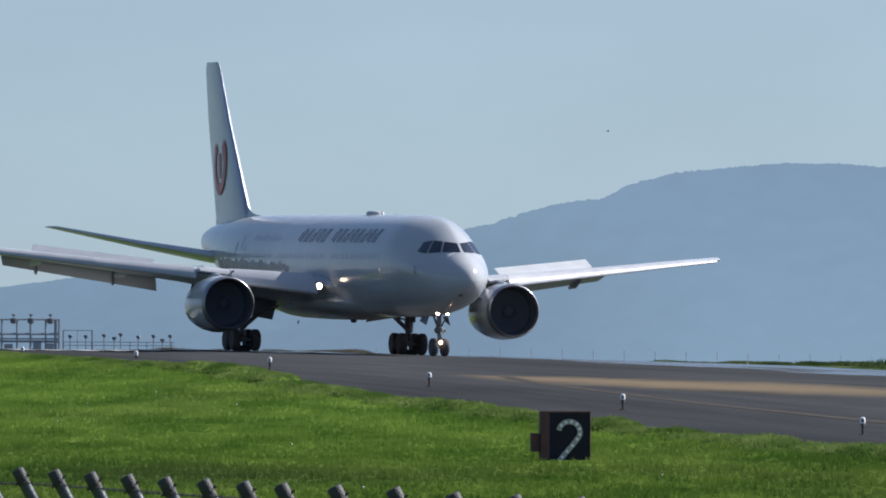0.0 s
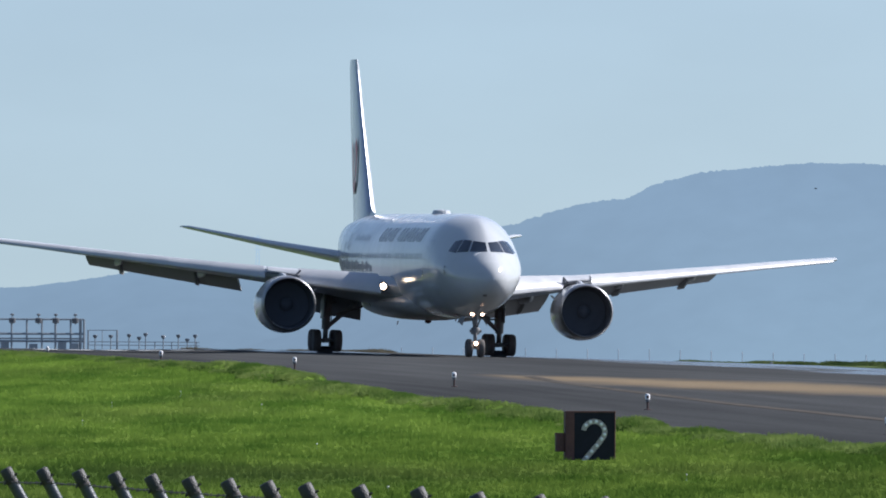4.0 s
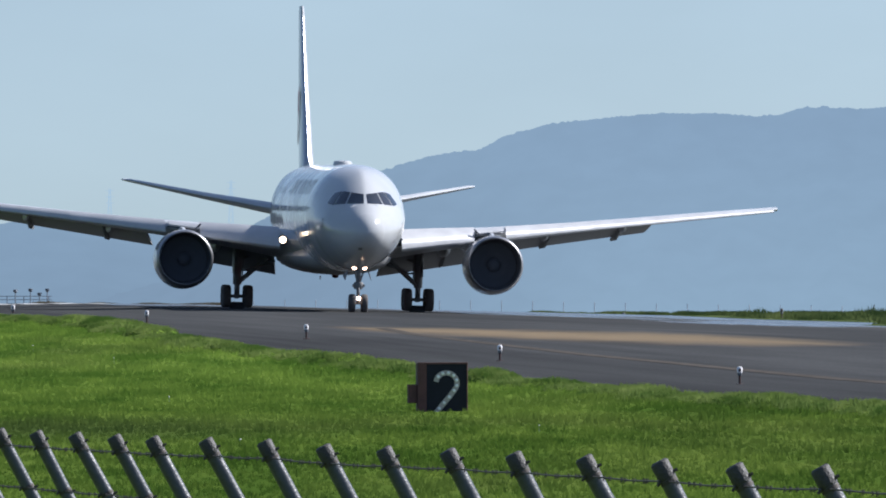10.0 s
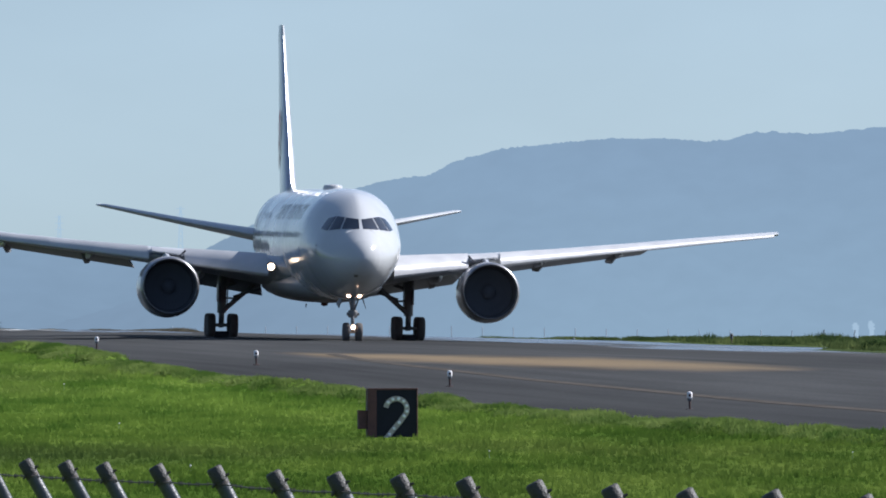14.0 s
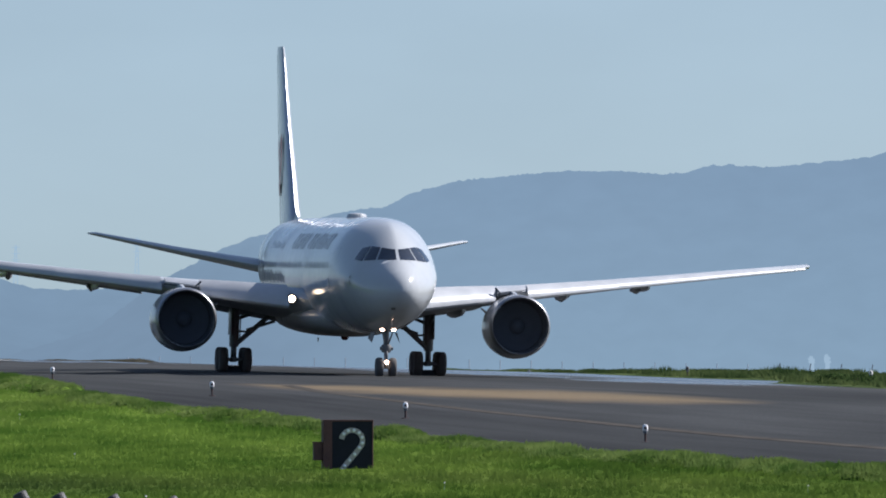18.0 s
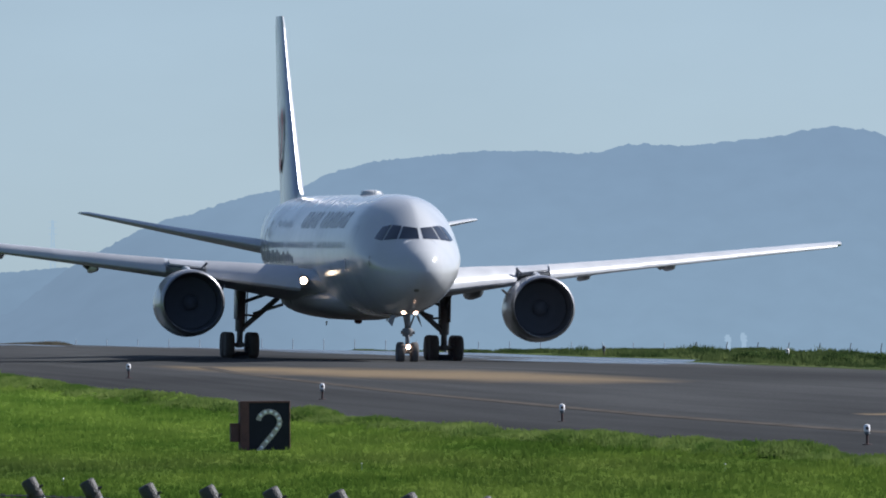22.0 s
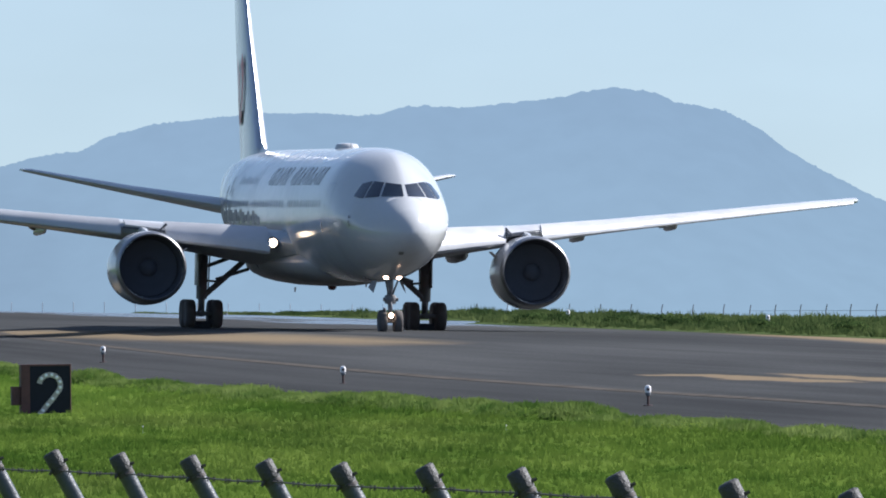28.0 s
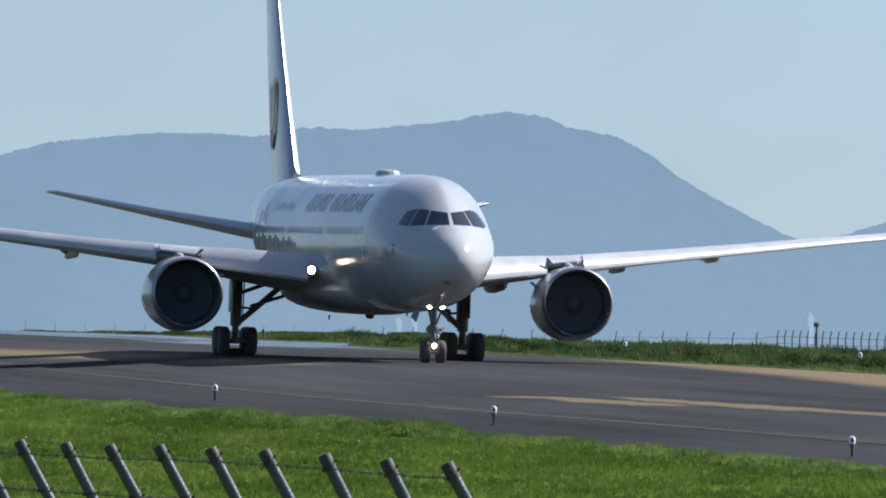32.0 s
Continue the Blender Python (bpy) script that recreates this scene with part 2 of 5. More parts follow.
def asphalt():
    """Dark pavement; object space is (a, b): streaks run along a, sandy stains lie on the surface."""
    m = bpy.data.materials.new("worn_asphalt")
    m.use_nodes = True
    nt = m.node_tree
    bs = nt.nodes["Principled BSDF"]
    L = nt.links.new
    tc = nt.nodes.new("ShaderNodeTexCoord")

    def noise_tex(scale, sx, sy, detail=5):
        mp = nt.nodes.new("ShaderNodeMapping")
        mp.inputs["Scale"].default_value = (sx, sy, 1)
        L(tc.outputs["Object"], mp.inputs["Vector"])
        n = nt.nodes.new("ShaderNodeTexNoise")
        n.inputs["Scale"].default_value, n.inputs["Detail"].default_value = scale, detail
        L(mp.outputs[0], n.inputs["Vector"])
        return n.outputs["Fac"]

    def calc(op, x, y, z=None, clamp=False):
        n = nt.nodes.new("ShaderNodeMath")
        n.operation, n.use_clamp = op, clamp
        for i, v in enumerate((x, y, z)):
            if v is None:
                continue
            if isinstance(v, (int, float)):
                n.inputs[i].default_value = v
            else:
                L(v, n.inputs[i])
        return n.outputs[0]

    def ramp(v, lo, hi, to0=0.0, to1=1.0):
        n = nt.nodes.new("ShaderNodeMapRange")
        n.interpolation_type = "SMOOTHSTEP"
        for k, x in (("From Min", lo), ("From Max", hi), ("To Min", to0), ("To Max", to1)):
            n.inputs[k].default_value = x
        L(v, n.inputs["Value"])
        return n.outputs[0]

    sep = nt.nodes.new("ShaderNodeSeparateXYZ")
    L(tc.outputs["Object"], sep.inputs[0])
    a, b = sep.outputs[0], sep.outputs[1]
    broad, streak, grain = noise_tex(1, .012, .09), noise_tex(1, .02, .9), noise_tex(7, 1, 1)
    wob = calc("MULTIPLY_ADD", calc("SUBTRACT", noise_tex(1, .08, .5, 7), .5), 2.2, b)

    def streak_mask(a0, b0, a1, b1, half, soft, taper):
        """A long lens-shaped stain from (a0, b0) to (a1, b1)."""
        k = calc("DIVIDE", calc("SUBTRACT", a, a0), a1 - a0)
        line = calc("MULTIPLY_ADD", k, b1 - b0, b0)
        off = calc("ABSOLUTE", calc("SUBTRACT", wob, line), 0)
        width = calc("MULTIPLY", calc("POWER", calc("MULTIPLY", calc("MULTIPLY", k, calc("SUBTRACT", 1, k)), 4, clamp=True), taper), half)
        return ramp(calc("SUBTRACT", width, off), 0, soft * 1.6)

    s1 = streak_mask(136, 6.0, 256, 11.3, 3.5, 2.0, .5)
    s2 = streak_mask(318, 6.75, 353, 7.9, .6, .22, .6)
    s3 = streak_mask(330, 8.3, 392, 9.4, .65, .22, .6)
    s4 = calc("MULTIPLY", ramp(calc("MULTIPLY_ADD", a, .1, wob), 51.6, 54.5), ramp(a, 138, 168))
    sand = calc("MAXIMUM", calc("MAXIMUM", s1, s4), calc("MAXIMUM", s2, s3))
    sand = calc("MULTIPLY", sand, ramp(grain, .2, .55, .6, 1))
    tone = calc("MULTIPLY_ADD", broad, .55, calc("MULTIPLY", streak, .45))
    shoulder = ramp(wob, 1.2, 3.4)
    val = calc("MULTIPLY", ramp(tone, .3, .7, .034, .071), calc("MULTIPLY_ADD", shoulder, .27, .74))
    rubber = calc("MULTIPLY", ramp(wob, 14, 20), ramp(wob, 32, 25))
    val = calc("MULTIPLY", val, calc("MULTIPLY_ADD", calc("MULTIPLY", rubber, streak), -.35, 1))
    val = calc("MULTIPLY", val, ramp(grain, .3, .7, .85, 1.15))
    comb = nt.nodes.new("ShaderNodeCombineXYZ")
    for i, k in enumerate((.955, .96, .94)):
        L(calc("MULTIPLY", val, k), comb.inputs[i])
    mix = nt.nodes.new("ShaderNodeMix")
    mix.data_type = "RGBA"
    L(sand, mix.inputs["Factor"])
    L(comb.outputs[0], mix.inputs["A"])
    mix.inputs["B"].default_value = (.2, .15, .092, 1)
    L(mix.outputs["Result"], bs.inputs["Base Color"])
    # mirage put in as glossy patches mirroring the low sky
    reach = calc("MAXIMUM", calc("MULTIPLY", ramp(wob, 22, 33), ramp(a, 130, 96)), calc("MULTIPLY", ramp(wob, 9, 15), ramp(a, 0, -18)))
    mirage = ramp(calc("ADD", noise_tex(1, .025, .5, 3), calc("MULTIPLY", reach, .37)), .74, .8)
    mirage = calc("MULTIPLY", calc("MULTIPLY", mirage, ramp(reach, .02, .1)), ramp(noise_tex(1, .05, 1.7, 5), .38, .52, .55, 1))
    L(ramp(mirage, 0, 1, .92, .2), bs.inputs["Roughness"])
    L(ramp(mirage, 0, 1, .04, 1.0), bs.inputs["Specular IOR Level"])
    bp = nt.nodes.new("ShaderNodeBump")
    bp.inputs["Distance"].default_value = .01
    L(ramp(mirage, 0, 1, .12, 0), bp.inputs["Strength"])
    L(grain, bp.inputs["Height"])
    L(bp.outputs[0], bs.inputs["Normal"])
    return m


def turf(name, dark, light, scale, thin=0.0, dry=None):
    m = bpy.data.materials.new(name)
    m.use_nodes = True
    nt = m.node_tree
    bs = nt.nodes["Principled BSDF"]
    L = nt.links.new
    geo, tc = nt.nodes.new("ShaderNodeNewGeometry"), nt.nodes.new("ShaderNodeTexCoord")
    mp = nt.nodes.new("ShaderNodeMapping")
    mp.inputs["Scale"].default_value = (.5, .09, 1)
    L(tc.outputs["Object"], mp.inputs["Vector"])
    n, n2 = nt.nodes.new("ShaderNodeTexNoise"), nt.nodes.new("ShaderNodeTexNoise")
    n.inputs["Scale"].default_value, n.inputs["Detail"].default_value = scale, 4
    n2.inputs["Scale"].default_value, n2.inputs["Detail"].default_value = scale * 4.5, 4
    L(mp.outputs[0], n.inputs["Vector"])
    L(mp.outputs[0], n2.inputs["Vector"])
    both = nt.nodes.new("ShaderNodeMix")
    both.inputs["Factor"].default_value = .42
    L(n.outputs["Fac"], both.inputs["A"])
    L(n2.outputs["Fac"], both.inputs["B"])
    mr = nt.nodes.new("ShaderNodeMapRange")
    mr.inputs["From Min"].default_value, mr.inputs["From Max"].default_value = .4, .62
    L(both.outputs["Result"], mr.inputs["Value"])
    add = nt.nodes.new("ShaderNodeMath")
    add.operation = "MULTIPLY_ADD"
    add.inputs[1].default_value = .11
    L(geo.outputs["Random Per Island"], add.inputs[0])
    L(mr.outputs[0], add.inputs[2])
    sub = nt.nodes.new("ShaderNodeMath")
    sub.operation, sub.use_clamp = "SUBTRACT", True
    sub.inputs[1].default_value = .06
    L(add.outputs[0], sub.inputs[0])
    mix = nt.nodes.new("ShaderNodeMix")
    mix.data_type = "RGBA"
    mix.inputs["A"].default_value, mix.inputs["B"].default_value = (*dark, 1), (*light, 1)
    L(sub.outputs[0], mix.inputs["Factor"])
    tone = mix.outputs["Result"]
    if dry:
        # dry patches, and one brown patch worn into the sward
        mp2, n3, wide = nt.nodes.new("ShaderNodeMapping"), nt.nodes.new("ShaderNodeTexNoise"), nt.nodes.new("ShaderNodeMapRange")
        mp2.inputs["Scale"].default_value = (.1, .022, 1)
        L(tc.outputs["Object"], mp2.inputs["Vector"])
        n3.inputs["Scale"].default_value, n3.inputs["Detail"].default_value = 1.0, 5
        L(mp2.outputs[0], n3.inputs["Vector"])
        for k, v in (("From Min", .5), ("From Max", .68), ("To Max", .2)):
            wide.inputs[k].default_value = v
        L(n3.outputs["Fac"], wide.inputs["Value"])
        mp3, ln, worn = nt.nodes.new("ShaderNodeMapping"), nt.nodes.new("ShaderNodeVectorMath"), nt.nodes.new("ShaderNodeMapRange")
        mp3.inputs["Location"].default_value, mp3.inputs["Scale"].default_value = (9 / 7, -414 / 22, 0), (1 / 7, 1 / 22, 0)
        L(tc.outputs["Object"], mp3.inputs["Vector"])
        ln.operation = "LENGTH"
        L(mp3.outputs[0], ln.inputs[0])
        for k, v in (("From Min", 1.3), ("From Max", .25), ("To Max", .75)):
            worn.inputs[k].default_value = v
        L(ln.outputs["Value"], worn.inputs["Value"])
        for mask, colour in ((wide, dry), (worn, (.38 * dry[0], .6 * dry[1], .45 * dry[2]))):
            mix2 = nt.nodes.new("ShaderNodeMix")
            mix2.data_type = "RGBA"
            mix2.inputs["B"].default_value = (*colour, 1)
            L(mask.outputs[0], mix2.inputs["Factor"])
            L(tone, mix2.inputs["A"])
            tone = mix2.outputs["Result"]
        # colour scaled darker by the fence, paler towards the runway
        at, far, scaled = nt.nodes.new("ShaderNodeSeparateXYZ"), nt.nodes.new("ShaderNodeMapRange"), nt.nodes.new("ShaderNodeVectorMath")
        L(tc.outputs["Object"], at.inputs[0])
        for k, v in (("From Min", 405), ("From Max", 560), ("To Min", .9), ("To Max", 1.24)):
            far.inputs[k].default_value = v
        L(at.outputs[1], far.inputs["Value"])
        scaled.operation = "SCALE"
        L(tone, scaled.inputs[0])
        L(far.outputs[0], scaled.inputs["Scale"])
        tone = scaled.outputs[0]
    L(tone, bs.inputs["Base Color"])
    bs.inputs["Roughness"].default_value = .9
    bs.inputs["Specular IOR Level"].default_value = 0
    if thin:
        tr, ms = nt.nodes.new("ShaderNodeBsdfTranslucent"), nt.nodes.new("ShaderNodeMixShader")
        L(tone, tr.inputs["Color"])
        ms.inputs[0].default_value = thin
        L(bs.outputs[0], ms.inputs[1])
        L(tr.outputs[0], ms.inputs[2])
        L(ms.outputs[0], nt.nodes["Material Output"].inputs["Surface"])
    return m


ASPHALT = asphalt()
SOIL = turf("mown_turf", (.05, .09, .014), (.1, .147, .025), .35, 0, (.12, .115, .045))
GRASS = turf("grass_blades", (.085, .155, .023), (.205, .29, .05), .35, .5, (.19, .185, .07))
TUFT = turf("tall_edge_grass", (.085, .15, .03), (.27, .335, .095), .8, .5)
WEED = turf("rough_bank_grass", (.045, .075, .026), (.15, .185, .066), .4, .5)
BANK = turf("rough_bank_soil", (.05, .072, .027), (.095, .12, .048), .9)
# unseen ground past the end, greyed to keep green out of reflections
UNSEEN_GROUND = material("unseen_greyed_ground", (.2, .22, .23), .8, vary=.2, scale=.05, fine=.6)
# haze mixed into the base colour of far steel and posts
FAINT = material("haze_tinted_steel", (.19, .215, .24), .7, vary=.2, scale=2, fine=9)
LAMPD = material("dark_lamp_housing", (.075, .08, .09), .6, vary=.2, scale=4, fine=20)
HAZY = material("haze_tinted_post", (.34, .38, .42), .7, vary=.2, scale=2, fine=9)


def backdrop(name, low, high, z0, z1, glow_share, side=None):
    """Far range with haze painted in as glow: paler towards its foot, and of another tone (side) towards -x."""
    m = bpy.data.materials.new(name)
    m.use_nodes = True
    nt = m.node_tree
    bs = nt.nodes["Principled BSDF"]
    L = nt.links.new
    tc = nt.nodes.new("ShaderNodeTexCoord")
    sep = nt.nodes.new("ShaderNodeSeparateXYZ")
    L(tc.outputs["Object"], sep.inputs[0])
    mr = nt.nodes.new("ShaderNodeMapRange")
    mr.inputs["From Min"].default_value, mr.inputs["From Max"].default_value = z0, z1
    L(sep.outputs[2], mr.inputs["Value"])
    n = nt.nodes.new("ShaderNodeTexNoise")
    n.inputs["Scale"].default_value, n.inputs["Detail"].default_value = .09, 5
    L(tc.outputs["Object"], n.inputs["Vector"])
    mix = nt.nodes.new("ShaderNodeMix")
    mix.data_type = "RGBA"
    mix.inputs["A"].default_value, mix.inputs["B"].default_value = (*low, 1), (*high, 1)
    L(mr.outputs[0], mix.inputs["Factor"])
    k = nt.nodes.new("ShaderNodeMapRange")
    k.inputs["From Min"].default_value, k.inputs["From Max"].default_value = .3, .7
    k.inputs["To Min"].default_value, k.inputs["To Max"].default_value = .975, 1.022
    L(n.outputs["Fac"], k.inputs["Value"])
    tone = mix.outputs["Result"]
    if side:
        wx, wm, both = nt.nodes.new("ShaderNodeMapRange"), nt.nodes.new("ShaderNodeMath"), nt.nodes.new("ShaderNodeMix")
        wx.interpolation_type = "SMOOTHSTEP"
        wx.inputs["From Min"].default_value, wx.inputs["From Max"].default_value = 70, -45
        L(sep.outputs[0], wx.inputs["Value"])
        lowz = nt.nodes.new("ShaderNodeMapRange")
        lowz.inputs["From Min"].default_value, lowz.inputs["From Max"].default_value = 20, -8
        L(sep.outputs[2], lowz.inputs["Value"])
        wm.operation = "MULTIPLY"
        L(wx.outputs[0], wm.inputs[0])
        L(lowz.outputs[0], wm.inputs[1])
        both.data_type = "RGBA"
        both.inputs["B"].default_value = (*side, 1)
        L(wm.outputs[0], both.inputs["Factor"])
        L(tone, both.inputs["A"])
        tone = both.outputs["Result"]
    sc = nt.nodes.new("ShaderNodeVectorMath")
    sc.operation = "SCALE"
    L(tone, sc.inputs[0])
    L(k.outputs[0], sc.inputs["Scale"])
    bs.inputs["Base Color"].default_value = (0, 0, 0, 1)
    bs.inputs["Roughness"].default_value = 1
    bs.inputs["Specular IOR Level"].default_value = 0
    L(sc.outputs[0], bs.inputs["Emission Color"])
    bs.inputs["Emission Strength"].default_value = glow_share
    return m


# ---------- mesh helpers ----------
def mesh_of(name, verts, faces, mat, smooth=False):
    me = bpy.data.meshes.new(name)
    me.from_pydata([tuple(v) for v in verts], [], faces)
    me.materials.append(mat)
    if smooth:
        me.shade_smooth()
    return me


def fixed(me):
    """Outward normals."""
    bm = bmesh.new()
    bm.from_mesh(me)
    bmesh.ops.recalc_face_normals(bm, faces=bm.faces)
    bm.to_mesh(me)
    bm.free()
    return me


def put(name, me, parent=None, label="", m=None):
    ob = new(name, me)
    ob.parent = parent
    if m is not None:
        ob.matrix_basis = m
    if label:
        ob["label"] = label
    return ob


def loft(rings, caps=(True, True), closed=True):
    """Vertices and faces of a skin over equal rings."""
    n = len(rings[0])
    verts = [v for r in rings for v in r]
    faces = []
    for i in range(len(rings) - 1):
        for j in range(n if closed else n - 1):
            k = (j + 1) % n
            faces.append((i * n + j, i * n + k, (i + 1) * n + k, (i + 1) * n + j))
    if caps[0]:
        faces.append(tuple(range(n - 1, -1, -1)))
    if caps[1]:
        faces.append(tuple((len(rings) - 1) * n + j for j in range(n)))
    return verts, faces


def skin(name, rings, mat, parent=None, label="", caps=(True, True), smooth=True, sharp=True):
    me = fixed(mesh_of(name, *loft(rings, caps), mat, smooth))
    if smooth and sharp:
        me.set_sharp_from_angle(angle=radians(40))
    return put(name, me, parent, label)


def turned(profile, axis="Y", n=24):
    """Rings of a turned body: profile of (along, radius)."""
    rings = []
    for d, r in profile:
        ring = []
        for i in range(n):
            c, s = math.cos(i * math.tau / n) * r, math.sin(i * math.tau / n) * r
            ring.append({"Y": (c, d, s), "X": (d, c, s), "Z": (c, s, d)}[axis])
        rings.append(ring)
    return rings


def shifted(rings, d):
    return [[(v[0] + d[0], v[1] + d[1], v[2] + d[2]) for v in r] for r in rings]


def rod(p, q, r0, r1=None, n=10):
    """Rings of a rod from p to q."""
    p, q = Vector(p), Vector(q)
    r1 = r0 if r1 is None else r1
    w = (q - p).normalized()
    u = w.orthogonal().normalized()
    v = w.cross(u)
    return [[tuple(c + (u * math.cos(i * math.tau / n) + v * math.sin(i * math.tau / n)) * r) for i in range(n)] for c, r in ((p, r0), (q, r1))]


def box_rings(x0, x1, y0, y1, z0, z1, e=.0):
    """A box with bevelled upright edges and top."""
    def rect(z, k):
        c = e
        pts = []
        for sx, sy in ((1, 1), (-1, 1), (-1, -1), (1, -1)):
            X, Y = (x1 - k if sx > 0 else x0 + k), (y1 - k if sy > 0 else y0 + k)
            if c:
                first, last = ((X, Y - sy * c), (X - sx * c, Y)) if sx * sy > 0 else ((X - sx * c, Y), (X, Y - sy * c))
                pts += [(*first, z), (*last, z)]
            else:
                pts.append((X, Y, z))
        return pts
    if e:
        return [rect(z0, e * .7), rect(z0 + e, 0), rect(z1 - e, 0), rect(z1, e * .7)]
    return [rect(z0, 0), rect(z1, 0)]

# ---------- ground, runway, distance ----------
def build_ground():
    As = [-4200, -3200, -2000, -1200, -700, -400, -250, -160, -110, -80, -60, -48, -40, -34, -30, -25] + list(range(-20, 430, 10)) + [450, 480, 520, 560, 590, 620, 650, 680, 700, 720, 740, 760, 780, 800, 860, 950, 1150, 2500]
    Bs = [-3000, -900, -400, -220, -160, -130, -110, -90, -80, -72, -64, -56, -48, -40, -34, -28, -23, -18, -14, -11]
    steps = [-4, -2.5, -1.2, -.5, 0, .05]
    right = [3, 12, 24, 36]
    rim = [-.1, .02, .5, 1, 2.5, 4.5]
    outer = [52, 56, 60, 64, 67, 70, 80, 110, 160, 260, 800, 3000]
    verts, n = [], len(Bs) + len(steps) + len(right) + len(rim) + len(outer)
    for a in As:
        e = grass_edge(a)
        for b in Bs + [e + s for s in steps] + right + [far_edge(a) + s for s in rim] + outer:
            x, y = world_xy(a, b)
            r = noise.noise(Vector((a * .05, b * .2, 0))) * .05 if e - 30 < b < e - 1 else 0
            verts.append((x, y, ground_z(a, b) + r))
    faces = [(i * n + j, (i + 1) * n + j, (i + 1) * n + j + 1, i * n + j + 1) for i in range(len(As) - 1) for j in range(n - 1)]
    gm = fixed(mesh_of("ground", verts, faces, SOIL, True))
    gm.materials.append(BANK)
    gm.materials.append(UNSEEN_GROUND)
    first = len(Bs) + len(steps) + len(right) + 1
    # slot 2 is the hidden ground greyed for the reflections
    for i, poly in enumerate(gm.polygons):
        poly.material_index = 2 if As[i // (n - 1)] < -60 else 1 if i % (n - 1) >= first else 0
    g = put("ground", gm)
    tagged(g, "mown green airfield grass falling away past the runway", "ground", kind="structure")

    A2 = [-34, -30, -24] + list(range(-20, 470, 10))
    B2 = [6, 8, 10, 12, 14, 16, 18, 20, 23, 26, 30, 34, 38, 42, 44, 46]
    verts, n = [], len(B2) + 7
    for a in A2:
        e = grass_edge(a)
        for k, drop in ((-.5, .2), (.0, .02), (.06, 0), (.25, 0), (.5, 0), (.75, 0), (.93, 0)):
            b = e + k * (5.6 - e) if k >= 0 else e + k
            verts.append((a, b, runway_z(a, b) - drop))
        verts += [(a, b, runway_z(a, b)) for b in B2]
    faces = [(i * n + j, (i + 1) * n + j, (i + 1) * n + j + 1, i * n + j + 1) for i in range(len(A2) - 1) for j in range(n - 1)]
    r = put("runway", mesh_of("runway", verts, faces, ASPHALT, True), m=RUNWAY)
    tagged(r, "dark worn asphalt runway with sandy brown stains", "runway", kind="structure")

    def strip(name, pts, half, mat, label):
        vs, fs = [], []
        for i, (a, b) in enumerate(pts):
            vs += [(a, b - half, runway_z(a, b - half) + .012), (a, b + half, runway_z(a, b + half) + .012)]
            if i:
                fs.append((2 * i - 2, 2 * i, 2 * i + 1, 2 * i - 1))
        put(name, mesh_of(name, vs, fs, mat), r, label)
    curve = ((135, 7.6), (156, 6.4), (175, 5.0), (200, 4.2), (235, 3.5), (290, 3.0), (340, 2.8), (380, 3.2), (440, 3.4))
    fine = [(a, lerp(a, [c[0] for c in curve], [c[1] for c in curve])) for a in range(150, 441, 5)]
    strip("edge_line", fine, .26, MARKF, "faded pale line along the runway edge")
    for i in range(7):
        b0 = 1.8 + i * 1.8
        vs = [(a, b, runway_z(a, b) + .012) for a, b in ((-31, b0), (-23, b0), (-23, b0 + 1.2), (-31, b0 + 1.2))]
        put("threshold_stripe", mesh_of("threshold_stripe", vs, [(0, 1, 2, 3)], MARK), r)



def build_range(name, ridge, dist, mat, label, rough):
    """A far mountain range: a ridge with folded slopes coming forward from it."""
    xs, zs = [p[0] for p in ridge], [p[1] for p in ridge]
    k = dist / 4000
    cols = np.arange(xs[0], xs[-1], .3)
    rows = 14
    verts = []
    for x in cols:
        top = lerp(x, xs, zs) * k + 6 + noise.fractal(Vector((x * .35, 3.1, 0)), 1.0, 2.0, 4) * rough
        trees = (max(0, noise.noise(Vector((x * .95, 5.3, 0)))) * 1.5 + max(0, noise.noise(Vector((x * 2.1, 8.1, 0)))) * 1.0 - .35) * rough * max(.15, .55 + noise.noise(Vector((x * .12, 2.2, 0))))
        for j in range(rows):
            f = j / (rows - 1)
            fold = noise.fractal(Vector((x * .09, f * 3, 1.7)), 1.0, 2.0, 4) * 3 * f * (1 - f)
            verts.append((x * k, dist - f * 260 + fold * 8, (top + (trees if j == 0 else 0)) * (1 - f) + -95 * f + fold * .25 * (f > .1)))
    faces = [((i * rows) + j, (i + 1) * rows + j, (i + 1) * rows + j + 1, i * rows + j + 1) for i in range(len(cols) - 1) for j in range(rows - 1)]
    ob = put(name, fixed(mesh_of(name, verts, faces, mat, True)))
    tagged(ob, label, "mountain", kind="structure")


RIDGE = ((-190, -60), (-60, -22), (-45, -10.5), (-39, -7.2), (-26, -.6), (-18.5, 2.4), (-11, 4), (-8, 5.3), (4.5, 9), (17, 10.5), (23, 13.9), (34, 16.9), (48, 18.5), (61, 19.7), (78, 19.8),
         (88, 19.1), (95, 19.3), (102, 21.6), (118, 20.9), (143.6, 23.4), (147, 24.8), (157.7, 25.8), (168, 24.2), (172, 22), (185, 19.6), (194, 15.1), (201, 9.5), (210, 4.1), (227, -4.6), (243, -12), (270, -24), (420, -60))
RIDGE_RIGHT = ((205, -40), (225, -16), (236, -9.5), (250, -5), (262.5, -1.3), (270.7, 2.2), (277, 4), (290, 7), (310, 9), (380, 4))
RIDGE_LEFT = ((-420, -22), (-260, -18), (-190, -15), (-141, -13.6), (-126, -11.6), (-105, -8.2), (-88, -7.7), (-76, -11), (-63, -11.5), (-45, -10), (-20, -14), (60, -20))

